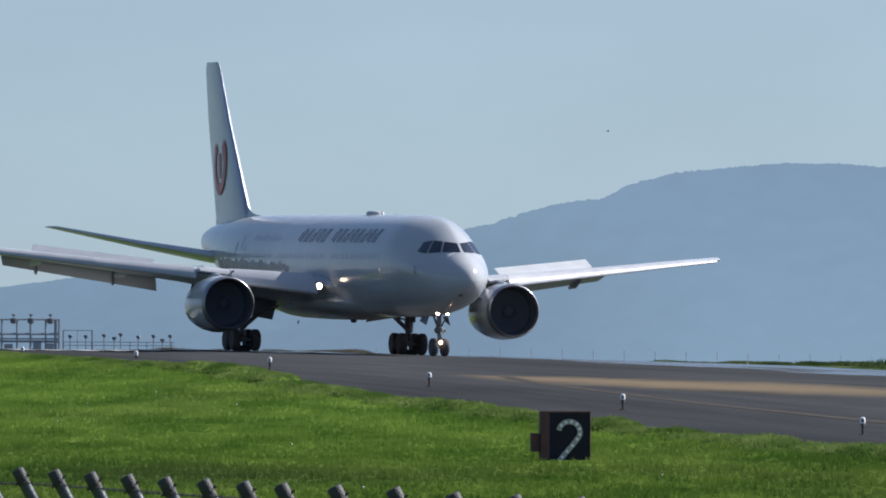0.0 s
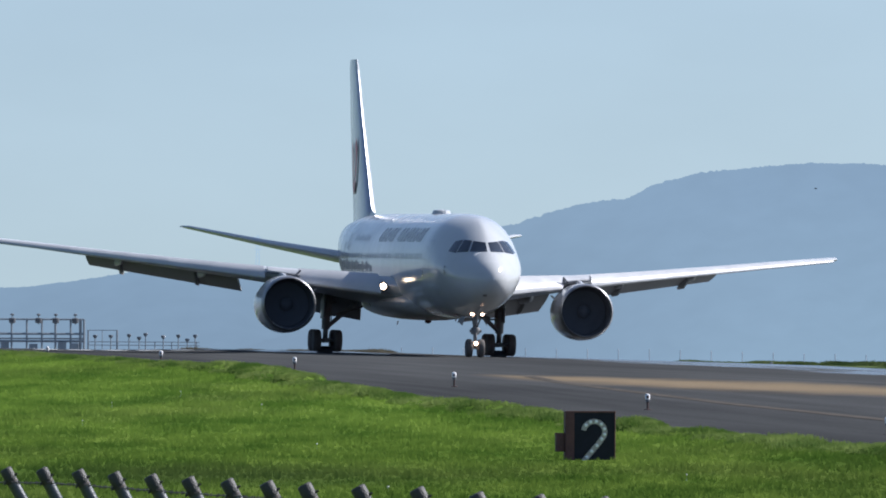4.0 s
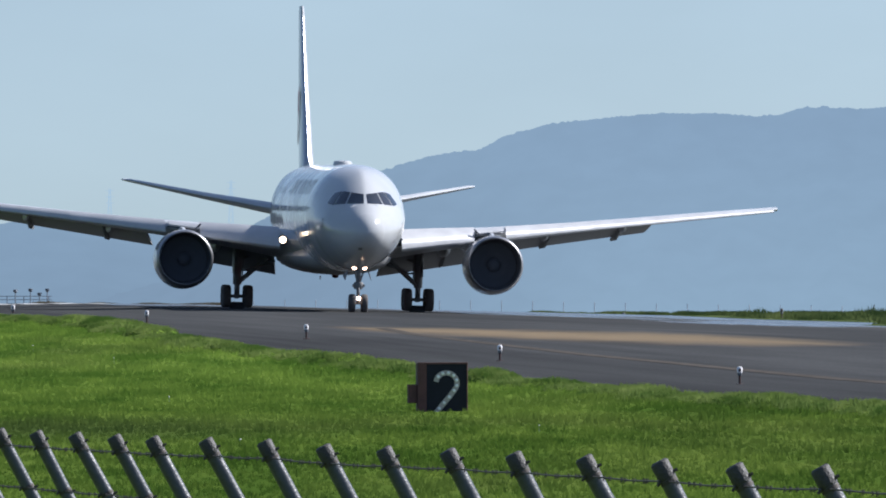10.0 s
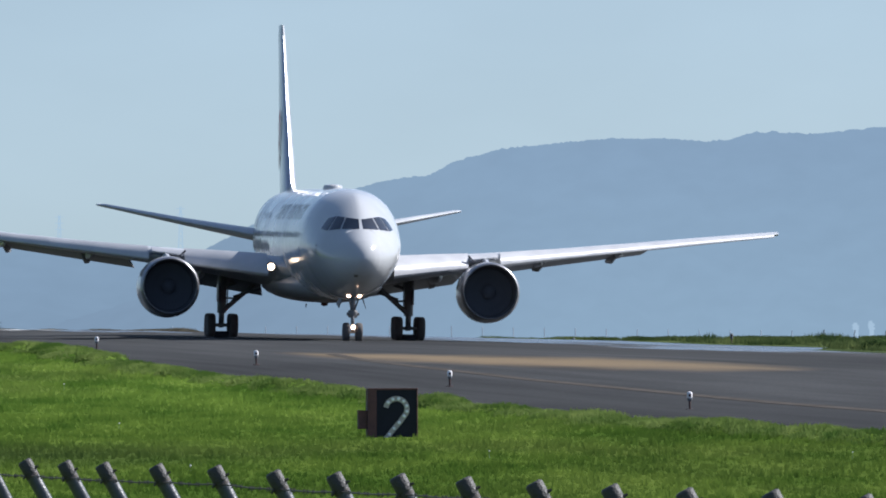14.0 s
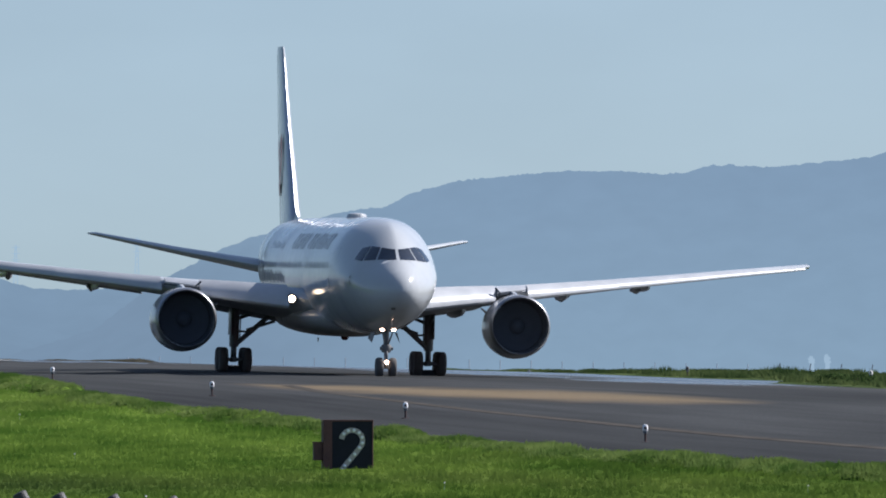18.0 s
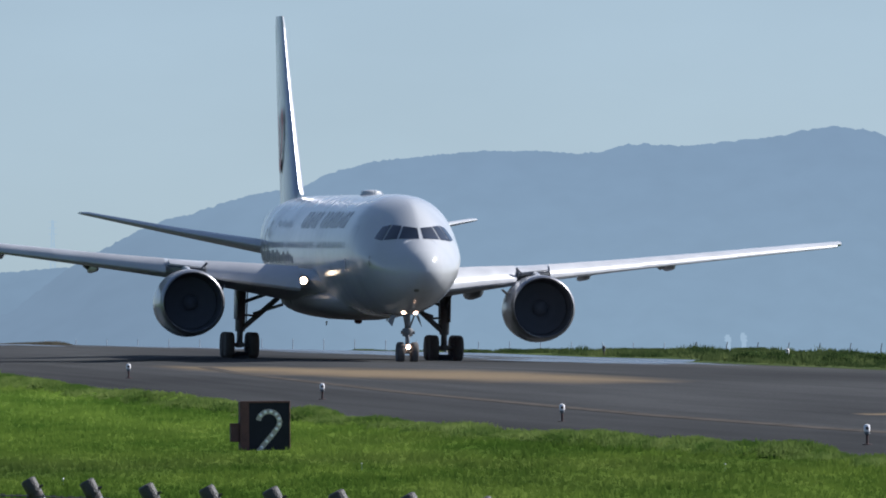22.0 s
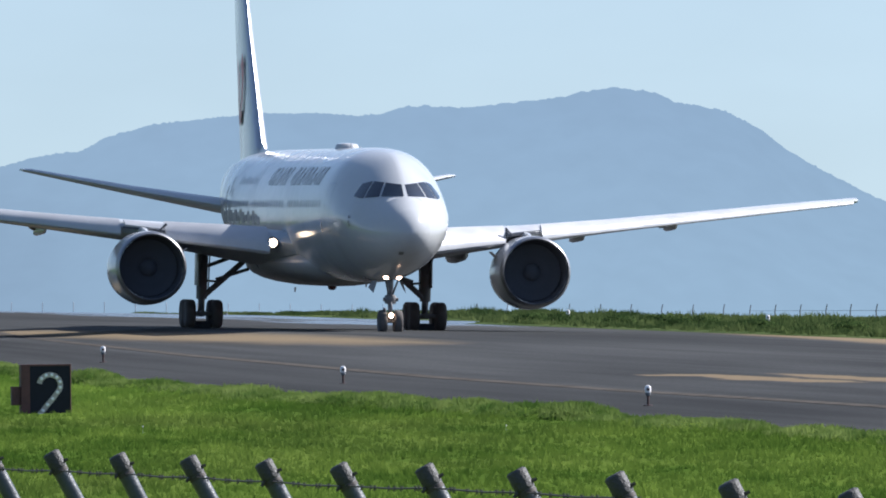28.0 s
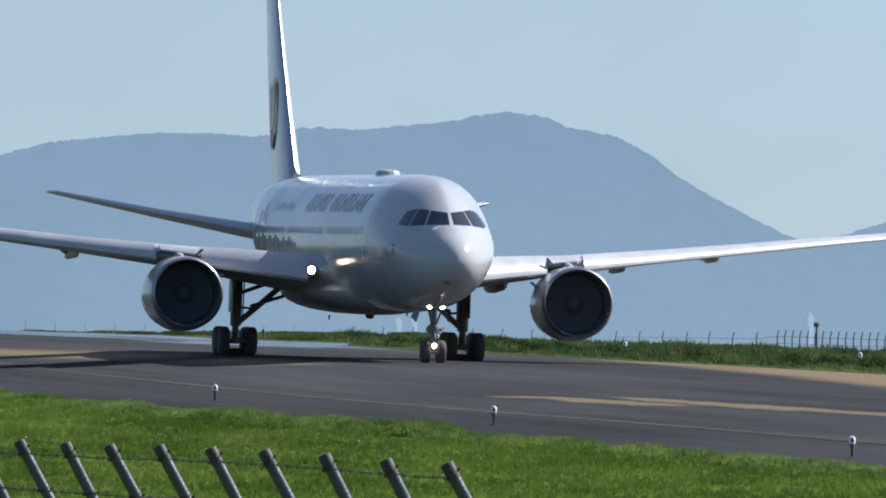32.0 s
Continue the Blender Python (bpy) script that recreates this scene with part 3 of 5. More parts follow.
# ---------- airliner ----------
# local axes: x to the aircraft's left, y aft, z up; y = 0 lies 20 m behind the nose
FUSE = ((0, .04, 4.05, 3.97), (.12, .36, 4.38, 3.66), (.35, .62, 4.66, 3.4), (.7, .88, 4.93, 3.16), (1.2, 1.17, 5.23, 2.9), (1.8, 1.45, 5.54, 2.68), (2.4, 1.68, 5.86, 2.52), (3.0, 1.88, 6.22, 2.39), (3.7, 2.05, 6.6, 2.27),
        (4.6, 2.2, 6.95, 2.16), (5.8, 2.34, 7.2, 2.05), (7.5, 2.43, 7.36, 1.97), (9.5, 2.48, 7.41, 1.93), (12, 2.505, 7.42, 1.93), (20, 2.505, 7.42, 1.93), (33, 2.505, 7.42, 1.93), (36, 2.48, 7.42, 2.05), (39, 2.36, 7.4, 2.4), (42, 2.1, 7.34, 2.95),
        (45, 1.74, 7.2, 3.6), (48, 1.3, 7.06, 4.3), (50.5, .88, 6.85, 4.85), (52.5, .5, 6.55, 5.3), (53.6, .16, 6.2, 5.75))
FS = [r[0] for r in FUSE]
# the section table, eased between its stations
_fs = np.linspace(0, 53.6, 1073)
_ft = []
for _i in (1, 2, 3):
    _raw = np.interp(_fs, FS, [r[_i] for r in FUSE])
    _pad = np.concatenate([np.full(30, _raw[0]), _raw, np.full(30, _raw[-1])])
    _ker = np.hanning(27) / np.hanning(27).sum()
    _soft = np.convolve(np.convolve(_pad, _ker, "same"), _ker, "same")[30:-30]
    _mix = np.clip((_fs - .7) / .9, 0, 1) * np.clip((53.2 - _fs) / 1.2, 0, 1)
    _ft.append(_raw * (1 - _mix) + _soft * _mix)


def fuse(s):
    w, top, bot = (float(np.interp(s, _fs, t)) for t in _ft)
    return w * .975, top, bot + .09 * min(1, s / 3) * max(0, min(1, (40 - s) / 6))


def eased(x, xs, ys):
    """Smooth steps between table values."""
    for i in range(len(xs) - 1):
        if x <= xs[i + 1]:
            k = max(0, (x - xs[i]) / (xs[i + 1] - xs[i]))
            return ys[i] + (ys[i + 1] - ys[i]) * k * k * (3 - 2 * k)
    return ys[-1]


def crown(s):
    """Exponent of the upper half section: peaked round the windscreen, round elsewhere."""
    return eased(s, (.6, 2.4, 4.4, 8.5), (2, 1.56, 1.5, 2.14))


def keel(s):
    return eased(s, (.6, 3, 7, 12), (2, 1.84, 1.84, 2))


def half_width(s, z):
    w, top, bot = fuse(s)
    zc, h = (top + bot) / 2, (top - bot) / 2
    k = max(-.999, min(.999, (z - zc) / h))
    n = crown(s) if k > 0 else keel(s)
    return w * (1 - abs(k) ** n) ** (1 / n)


def side_point(s, z, side, lift=.015):
    """A point of the fuselage skin at station s and height z."""
    w, top, bot = fuse(s)
    zc, h = (top + bot) / 2, (top - bot) / 2
    k = max(-.999, min(.999, (z - zc) / h))
    return (side * (half_width(s, z) + lift), s - 20, z + lift * k)


def nose_point(az, z, lift=.022):
    """The skin met from the axis at s = 5 towards azimuth az (0: forwards, positive: aircraft's left)."""
    lo, hi = 0.0, 8.0
    for _ in range(30):
        r = (lo + hi) / 2
        x, s = math.sin(az) * r, 5 - math.cos(az) * r
        w, top, bot = fuse(max(s, 0))
        zc, h = (top + bot) / 2, (top - bot) / 2
        inside = s > 0 and bot < z < top and abs(x) < half_width(s, z)
        lo, hi = (r, hi) if inside else (lo, r)
    r = lo + lift
    return (math.sin(az) * r, 5 - math.cos(az) * r - 20, z)


def patch(name, fn, nu, nv, mat, parent, label=""):
    verts = [fn(i / nu, j / nv) for i in range(nu + 1) for j in range(nv + 1)]
    faces = [(i * (nv + 1) + j, (i + 1) * (nv + 1) + j, (i + 1) * (nv + 1) + j + 1, i * (nv + 1) + j + 1) for i in range(nu) for j in range(nv)]
    return put(name, mesh_of(name, verts, faces, mat, True), parent, label)


def foil(chord, tc, n=11):
    """An aerofoil round from the trailing edge over the top and back."""
    xs = [(1 - math.cos(math.pi * i / n)) / 2 for i in range(n + 1)]
    th = [5 * tc * (.2969 * math.sqrt(x) - .126 * x - .3516 * x * x + .2843 * x ** 3 - .1015 * x ** 4) + .0012 for x in xs]
    up = [(x * chord, t * chord * 1.05) for x, t in zip(xs, th)][::-1]
    low = [(x * chord, -t * chord * .85) for x, t in zip(xs, th)][1:]
    return up + low


# half-wing stations: span, leading edge s, chord, height, thickness, twist
WING = ((1.6, 18.1, 11.0, 3.049, .13, 5), (2.6, 18.8, 10.2, 3.22, .13, 4.8), (5.2, 20.55, 8.7, 3.568, .125, 4), (8.2, 22.6, 7.1, 3.92, .115, 3), (12, 25.2, 5.75, 4.34, .105, 2.2), (16, 27.95, 4.6, 4.785, .1, 1.4), (20, 30.65, 3.4, 5.23, .1, .5), (23.2, 32.85, 2.5, 5.565, .1, -.5), (23.62, 33.12, 2.35, 5.61, .095, -.5))


def wing_at(y):
    return [lerp(abs(y), [w[0] for w in WING], [w[i] for w in WING]) for i in range(1, 6)]


def surface(stations, sg):
    rings = []
    for y, s, c, z, tc, tw in stations:
        k = math.tan(radians(tw))
        rings.append([(sg * y, s + p[0] - 20, z + p[1] - (p[0] - c * .4) * k) for p in foil(c, tc)])
    return rings


def wheel(name, radius, width, parent, at):
    """A tyre with its rim, turning about x."""
    w = width / 2
    prof = ((-w * .9, radius * .55), (-w, radius * .68), (-w * .97, radius * .86), (-w * .7, radius * .97), (-w * .3, radius), (w * .3, radius), (w * .7, radius * .97), (w * .97, radius * .86), (w, radius * .68), (w * .9, radius * .55))
    tyre = skin(name, turned(prof, "X", 26), RUBBER, parent, "black rubber tyre on a grey rim")
    tyre.matrix_basis = Matrix.Translation(at)
    hub = ((-w * .82, radius * .1), (-w * .86, radius * .3), (-w * .55, radius * .34), (-w * .55, radius * .5), (-w * .86, radius * .57), (w * .86, radius * .57), (w * .55, radius * .5), (w * .55, radius * .34), (w * .86, radius * .3), (w * .82, radius * .1))
    skin("rim", turned(hub, "X", 16), STRUT, tyre, "dull grey metal rim")
    return tyre


MOVERS = {"flap": [], "spoiler": [], "wheel": [], "shield": []}


def build_airliner():
    jet = new("airliner")
    jet.empty_display_size = 2
    tagged(jet, "white twin-engine airliner with dark titles taxiing on the runway", "airplane")
    rings = []
    for s in sorted(set(FS) | {k * .15 for k in range(4, 70)} | {11, 34, 37.5, 40.5, 43.5, 46.5, 49.3, 51.5}):
        w, top, bot = fuse(s)
        zc, h = (top + bot) / 2, (top - bot) / 2
        ring = []
        for i in range(48):
            c, v = math.cos(i * math.tau / 48), math.sin(i * math.tau / 48)
            e = 2 / (crown(s) if v > 0 else keel(s))
            ring.append((w * math.copysign(abs(c) ** e, c), s - 20, zc + h * math.copysign(abs(v) ** e, v)))
        rings.append(ring)
    body = skin("fuselage", rings, WHITE, jet, "glossy white fuselage")
    # belly fairing between the wings
    fair = []
    for s, w, zb in ((15.5, .6, 2.05), (16.8, 1.7, 1.95), (18.5, 2.45, 1.85), (21, 2.75, 1.8), (27, 2.8, 1.8), (30, 2.6, 1.84), (32.5, 1.8, 1.92), (34.5, .7, 2.05)):
        fair.append([(w * math.cos(a), s - 20, 2.75 + (2.75 - zb) * math.sin(a) * (1 if math.sin(a) < 0 else .55)) for a in [i * math.tau / 24 for i in range(24)]])
    skin("belly_fairing", fair, BELLY, jet, "grey belly fairing under the wing roots")

    # cockpit glazing: azimuth and height of each pane's corners
    for sg in (1, -1):
        for a0, a1, l0, l1, h0, h1, f0, f1 in ((1.5, 17.4, 5.46, 5.44, 5.93, 6.0, 0, 1.5), (19.4, 36.2, 5.43, 5.38, 6.01, 6.05, 1.5, 2.5), (38.8, 62.5, 5.36, 5.44, 6.05, 5.95, 2.5, 2.5)):
            def pane(u, v, a0=a0, a1=a1, l0=l0, l1=l1, h0=h0, h1=h1, f0=f0, f1=f1, sg=sg):
                lo, hi = l0 + (l1 - l0) * u, h0 + (h1 - h0) * u
                return nose_point(sg * radians(a0 + (a1 - a0) * u + (f0 + (f1 - f0) * u) * (1 - v)), lo + (hi - lo) * v)
            patch("cockpit_window", pane, 10, 8, GLASS, jet, "dark glass cockpit pane")
    # titles as plain bars, forward on both flanks
    for sg in (1, -1):
        s = 10.7
        gap = 5 if sg > 0 else 8
        for i in range(14):
            if i != gap:
                for d, w, z0, z1 in ((.0, .24, 0, .74), (.24, .36, (.5, .56, .3)[i % 3], (.74, .74, .52)[i % 3]), (.5, .24, (0, .1, .0)[i % 3], (.5, .56, .3)[i % 3])):
                    def bar(u, v, s=s + d, sg=sg, w=w, z0=z0, z1=z1):
                        z = z0 + (z1 - z0) * v
                        return side_point(s + u * w + .47 * z * sg, 5.88 + z, sg)
                    patch("title_bar", bar, 2, 4, INK, body, "dark grey painted title bar")
            s += 1.14 if i != gap else .9
        for i, (s0, s1, z0, z1, mt) in enumerate([(27 + q * .78, 27.55 + q * .78 + .2 * (q % 3 == 0), 4.3 + .1 * (q % 2), 4.62 + .2 * ((q * 7) % 5) / 4 + .015 * q, BROWN) for q in range(22)] + [(29.5 + q * .62, 29.9 + q * .62, 5.95, 6.18 + .05 * (q % 3), BLUEG) for q in range(9)] + [(37.2, 37.8, 5.5, 6.3, BLUEG), (36.3, 36.7, 5.4, 5.8, BLUEG), (38.4, 38.8, 5.3, 5.9, BLUEG)]):
            def blot(u, v, s0=s0, s1=s1, z0=z0, z1=z1, sg=sg):
                return side_point(s0 + (s1 - s0) * u, z0 + (z1 - z0) * v, sg, .012)
            patch("livery_patch", blot, 3, 4, mt, body, "muted painted livery patch")
        # cabin windows, broken by the doors
        for q in range(56):
            s0 = 9.2 + q * .565
            if q in (17, 18, 36, 37):
                continue

            def cabin(u, v, s0=s0, sg=sg):
                return side_point(s0 + .24 * u, 5.0 + .28 * v, sg, .008)
            patch("cabin_window", cabin, 1, 3, PANE, body, "small dark cabin window")
        def plate(u, v, sg=sg):
            return side_point(8.8 + .32 * u, 4.05 + .5 * v, sg, .012)
        patch("door_plate", plate, 1, 3, BARE, body, "bare metal plate by the door")
        # forward cabin door outline
        for z0, z1, s0, s1 in ((4.05, 5.95, 6.9, 6.94), (4.05, 5.95, 7.96, 8.0), (5.93, 5.97, 6.9, 8.0), (4.03, 4.07, 6.9, 8.0)):
            def seam(u, v, s0=s0, s1=s1, z0=z0, z1=z1, sg=sg):
                return side_point(s0 + (s1 - s0) * u, z0 + (z1 - z0) * v, sg, .01)
            patch("door_seam", seam, 2, 8, BLUEG, body, "grey outline of a cabin door")
    # satellite dome and aerials on the crown
    skin("antenna_dome", [[(math.cos(a) * .42 * k, 18.6 - 20 + math.sin(a) * .62 * k, 7.36 + h) for a in [i * math.tau / 20 for i in range(20)]] for k, h in ((1.2, 0), (1.12, .16), (1.0, .23), (.5, .27), (.1, .28))], WHITE, jet, "pale low antenna dome")
    for s, h in ((14.6, .1), (17.3, .24), (29, .07)):
        skin("blade_aerial", [[(x * k, s - 20 + y * k + .1 * t, 7.38 + h * t) for x, y in ((-.015, -.13), (.015, -.13), (.015, .13), (-.015, .13))] for k, t in ((1, 0), (.5, 1))], GREYP, jet, "small grey blade aerial")
    for s, h in ((12.5, .14), (33.5, .2)):
        skin("belly_aerial", [[(x * k, s - 20 + y * k + .1 * t, (1.95 if s < 16 else 1.7) - h * t) for x, y in ((-.03, -.14), (.03, -.14), (.03, .14), (-.03, .14))] for k, t in ((1, 0), (.5, 1))], GREYP, jet, "small grey belly aerial")

    beacon = skin("belly_beacon", shifted(turned(((0, .2), (-.03, .2), (-.05, .15), (-.06, .02)), "Z", 14), (0, 22.4 - 20, 1.9)), STRUT, jet, "red anti-collision beacon, its flash timed by an added cover")
    skin("flash_lamp", shifted(turned(((-.02, .1), (-.08, .15), (-.16, .14), (-.23, .07), (-.25, .01)), "Z", 14), (0, 22.4 - 20, 1.9)), FLASH, beacon, "lit red lamp")
    # added cover that blocks the lamp except during its flash
    arc = [radians(d) for d in range(-140, 141, 14)]
    shield = skin("shield", [[(k * math.sin(t), -k * math.cos(t), z) for t in arc] + [(.9 * k * math.sin(t), -.9 * k * math.cos(t), z) for t in reversed(arc)] for k, z in ((.18, .02), (.18, -.14), (.15, -.22), (.06, -.26))], BEACON, beacon, "added dark red cover hiding the lamp outside its flash")
    MOVERS["shield"].append((shield, (0, 22.4 - 20, 1.9)))
    for az, z in ((-57, 4.62), (-57, 4.42), (-55, 4.3), (57, 4.5), (-4, 3.2), (30, 3.6)):
        def vane(u, v, az=az, z=z):
            return nose_point(radians(az + (u - .5) * 2.6), z + (v - .5) * .12, .03)
        patch("sensor_vane", vane, 1, 1, STRUT, body, "small dark sensor vane")
    skin("nose_probe", rod((-.9, 2.35 - 20, 3.55), (-.98, 2.1 - 20, 3.5), .03, .02, 6), STRUT, jet)
    # tail
    fin = []
    for z, s, c, t in ((6.6, 43.15, 8.05, .1), (7.3, 44.05, 7.15, .1), (9.5, 46.08, 5.97, .1), (12.5, 48.8, 4.5, .095), (15.4, 51.07, 3.1, .09), (15.86, 51.6, 2.45, .08)):
        fin.append([(p[1], s + p[0] - 20, z) for p in foil(c, t)])
    finob = skin("tail_fin", fin, WHITE, jet, "tall white tail fin with a red disc")
    skin("fin_edge", [[(p[1] * 1.06, s + p[0] - 20.03, z) for p in foil(c, t)[9:14]] for z, s, c, t in ((7.5, 44.23, 7.05, .1), (9.5, 46.08, 5.97, .1), (12.5, 48.8, 4.5, .095), (15.3, 51.0, 3.15, .09))], DULL, finob, "bare metal leading edge", caps=(False, False))
    fil = []
    for s, z, w in ((41.6, 7.3, .03), (42.8, 7.38, .07), (43.6, 7.48, .12), (44.4, 7.75, .15)):
        fil.append([(w, s - 20, 7.1), (w * .7, s - 20, (z + 7.1) / 2), (0, s - 20, z + .05), (-w * .7, s - 20, (z + 7.1) / 2), (-w, s - 20, 7.1)])
    skin("dorsal_fillet", fil, WHITE, jet, "white fillet ahead of the fin")

    def fin_half(s, z):
        c = lerp(z, (7.3, 9.5, 12.5, 15.3), (7.0, 5.85, 4.5, 3.15))
        le = lerp(z, (7.3, 9.5, 12.5, 15.3), (44.2, 46.2, 48.8, 51.0))
        x = min(max((s - le) / c, .01), .99)
        t = lerp(z, (7.3, 15.3), (.1, .09))
        return 5 * t * (.2969 * math.sqrt(x) - .126 * x - .3516 * x * x + .2843 * x ** 3 - .1015 * x ** 4) * c * 1.08 + .02
    for sg in (1, -1):
        def disc(u, v, sg=sg):
            r, a = 1.05 + .62 * u, v * math.tau * .8 + 2.1
            s, z = 49.9 + r * math.cos(a) * .95, 10.15 + r * math.sin(a)
            return (sg * fin_half(s, z), s - 20, z)
        patch("tail_ring", disc, 3, 40, RED, finob, "red painted ring on the fin")

        def core(u, v, sg=sg):
            s, z = 49.9 + (u - .5) * .45, 9.4 + 1.4 * v
            return (sg * fin_half(s, z), s - 20, z)
        patch("tail_emblem", core, 3, 5, RED, finob, "red painted shape on the fin")
        stab = ((.6, 44.7, 6.4, 4.95, .115, 0), (1.4, 45.3, 5.9, 5.05, .115, 0), (5, 48.1, 4.0, 5.68, .1, 0), (9, 50.9, 2.25, 6.45, .085, 0), (9.32, 51.4, 1.6, 6.49, .07, 0))
        skin("tailplane", surface(stab, sg), GREYP, jet, "grey swept tailplane")

    for sg in (1, -1):
        wing = skin("wing", surface(WING, sg), GREYP, jet, "grey swept wing with slats out")
        # leading-edge slats, drooped ahead of the wing
        for y0, y1 in ((3.1, 7.0), (8.7, 13.4), (13.4, 18.2), (18.2, 23.4)):
            rr = []
            for k in range(5):
                y = y0 + (y1 - y0) * k / 4
                s, c, z, tc, tw = wing_at(y)
                h = tc * c
                f = [(-.30, -.40), (-.42, -.30), (-.40, -.12), (-.22, .1), (.12, .36), (.5, .52), (.42, .42), (.08, .2), (-.12, -.06), (-.2, -.3)]
                up = .4 * c * math.tan(radians(tw)) - .02
                rr.append([(sg * y, s + p[0] * h * 1.05 - 20, z + up + p[1] * h * .95 - .03) for p in f])
            skin("slat", rr, SLAT, wing, "pale metal leading-edge slat")
        s, c, z, tc, tw = wing_at(7.8)
        up = z + .4 * c * math.tan(radians(tw))
        rr = [[(sg * y, wing_at(y)[0] - 20 + p[0], up + (y - 7.8) * .1 + p[1]) for p in ((-.42, .04), (-.45, .1), (-.3, .19), (.2, .31), (.25, .26), (-.2, .06))] for y in (7.1, 7.8, 8.55)]
        skin("pylon_slat", rr, SLAT, wing, "short pale slat over the engine pylon")
        # dark strip and rod drawn where the slat gaps lie in shade
        skin("gap_shade_strip", [[(sg * y, wing_at(y)[0] - 20.4 + d, up + (y - 7.8) * .1 + e) for d, e in ((-.03, -.05), (-.03, .025), (.2, .025), (.2, -.05))] for y in (7.05, 8.6)], DARK, wing, "dark strip standing in for the shaded gap under the short slat", smooth=False)
        skin("gap_shade_rod", rod((sg * 6.98, wing_at(7)[0] - 20.4, up + .22), (sg * 7.25, wing_at(7.2)[0] - 20.4, up - .05), .05, .04, 6), DARK, wing, "dark rod standing in for the shaded gap at the slat end")
        # flap track fairings
        for y, ln in ((5.9, 4.6), (11.2, 3.5), (15.4, 3.0)):
            s, c, z, tc, tw = wing_at(y)
            g = 2.0 if y < 7 else 1
            prof = ((-ln * .6, .02), (-ln * .45, .16 * g), (-ln * .1, .2 * g), (ln * .25, .15 * g), (ln * .5, .03))
            skin("flap_fairing", shifted([[(v[0] * .85, v[1], v[2] * 1.1 - .1 - max(0, v[1]) * .1) for v in r] for r in turned(prof, "Y", 12)], (sg * y, s + c * .86 - 20, z - .1 - .4 * c * math.tan(radians(tw)))), GREYP, wing, "grey flap track fairing")
        # flaps and spoilers on swept hinge lines
        for y0, y1, ch, frac in ((2.95, 7.5, 2.35, .8), (9.5, 17.2, 1.6, .75)):
            p0, p1 = wing_at(y0), wing_at(y1)
            s0, s1 = p0[0] + p0[1] * frac, p1[0] + p1[1] * frac
            sweep = math.atan2(s1 - s0, y1 - y0)
            L = math.hypot(s1 - s0, y1 - y0)
            z0, z1 = (p[2] - (frac - .4) * p[1] * math.tan(radians(p[4])) for p in (p0, p1))
            rise = math.atan2(z1 - z0, L)
            base = Matrix.Translation((sg * y0, s0 - 20, z0 + .0)) @ Euler((0, -sg * rise, sg * sweep)).to_matrix().to_4x4()
            rr = [[(sg * L * k, p[0], p[1]) for p in foil(ch * (1 - .3 * k * (y0 > 5)), .13, 8)] for k in (0, .33, .66, 1)]
            fv, ff = loft(rr)
            for k in ((.28, .78) if y0 > 5 else (.72,)):
                wedge = [[(sg * L * k + x, d, z) for x, z in ((-w, 0), (w, 0), (w * .4, -h), (-w * .4, -h))] for d, w, h in ((-.3, .05, .08), (.3, .12, .24), (ch * .6, .1, .34), (ch * .92, .03, .12))]
                wv, wf = loft(wedge)
                ff += [tuple(q + len(fv) for q in f) for f in wf]
                fv += wv
            me = fixed(mesh_of("flap", fv, ff, FLAP_SHADED, True))
            me.set_sharp_from_angle(angle=radians(40))
            fl = put("flap", me, wing, "grey trailing-edge flap")
            MOVERS["flap"].append((fl, base))
        for y0, y1, ch, frac, up in ((3.2, 7.2, 1.0, .68, 30), (9.8, 15.8, .8, .66, 40)):
            p0, p1 = wing_at(y0), wing_at(y1)
            s0, s1 = p0[0] + p0[1] * frac, p1[0] + p1[1] * frac
            sweep = math.atan2(s1 - s0, y1 - y0)
            L = math.hypot(s1 - s0, y1 - y0)
            z0, z1 = (p[2] + p[1] * p[3] * .33 - (frac - .4) * p[1] * math.tan(radians(p[4])) for p in (p0, p1))
            base = Matrix.Translation((sg * y0, s0 - 20, z0 + .01)) @ Euler((0, -sg * math.atan2(z1 - z0, L), sg * sweep)).to_matrix().to_4x4()
            plates = [[(sg * L * k, 0, 0), (sg * L * k, 0, .03), (sg * L * k, ch * .5, .03), (sg * L * k, ch, .012), (sg * L * k, ch, 0)] for k in (0, .5, 1)]
            sp = put("spoiler", fixed(mesh_of("spoiler", *loft(plates), SPOIL)), wing, "grey spoiler panel")
            MOVERS["spoiler"].append((sp, base, up))
        # engine
        ex, ez, es = sg * 7.88, 2.5, 18.8
        eng = new("engine")
        eng.parent = jet
        eng["label"] = "white nacelle with a polished lip and dark fan"
        eng.matrix_basis = Matrix.Translation((ex, es - 20, ez)) @ Euler((radians(-1.5), 0, 0)).to_matrix().to_4x4()
        big = 1.03
        outer = ((.0, 1.305), (.03, 1.34), (.12, 1.375), (.35, 1.415), (1.2, 1.46), (2.4, 1.46), (3.6, 1.36), (4.6, 1.2), (4.6, 1.12), (3.2, 1.16), (1.0, 1.16), (.2, 1.255), (.07, 1.275), (0.0, 1.305))
        outer = [(d, r * big) for d, r in outer]
        skin("lip", turned(outer[11:] + outer[1:4], "Y", 40), LIP, eng, "polished metal inlet lip", caps=(False, False))
        skin("cowl", turned(outer[3:8], "Y", 40), WHITE, eng, "white engine cowl", caps=(False, False))
        skin("inlet_duct", turned(((.2, 1.292), (.5, 1.235), (1.0, 1.19), (1.3, 1.18), (1.32, .3)), "Y", 32), DARK, eng, "dark inlet duct", caps=(False, False))
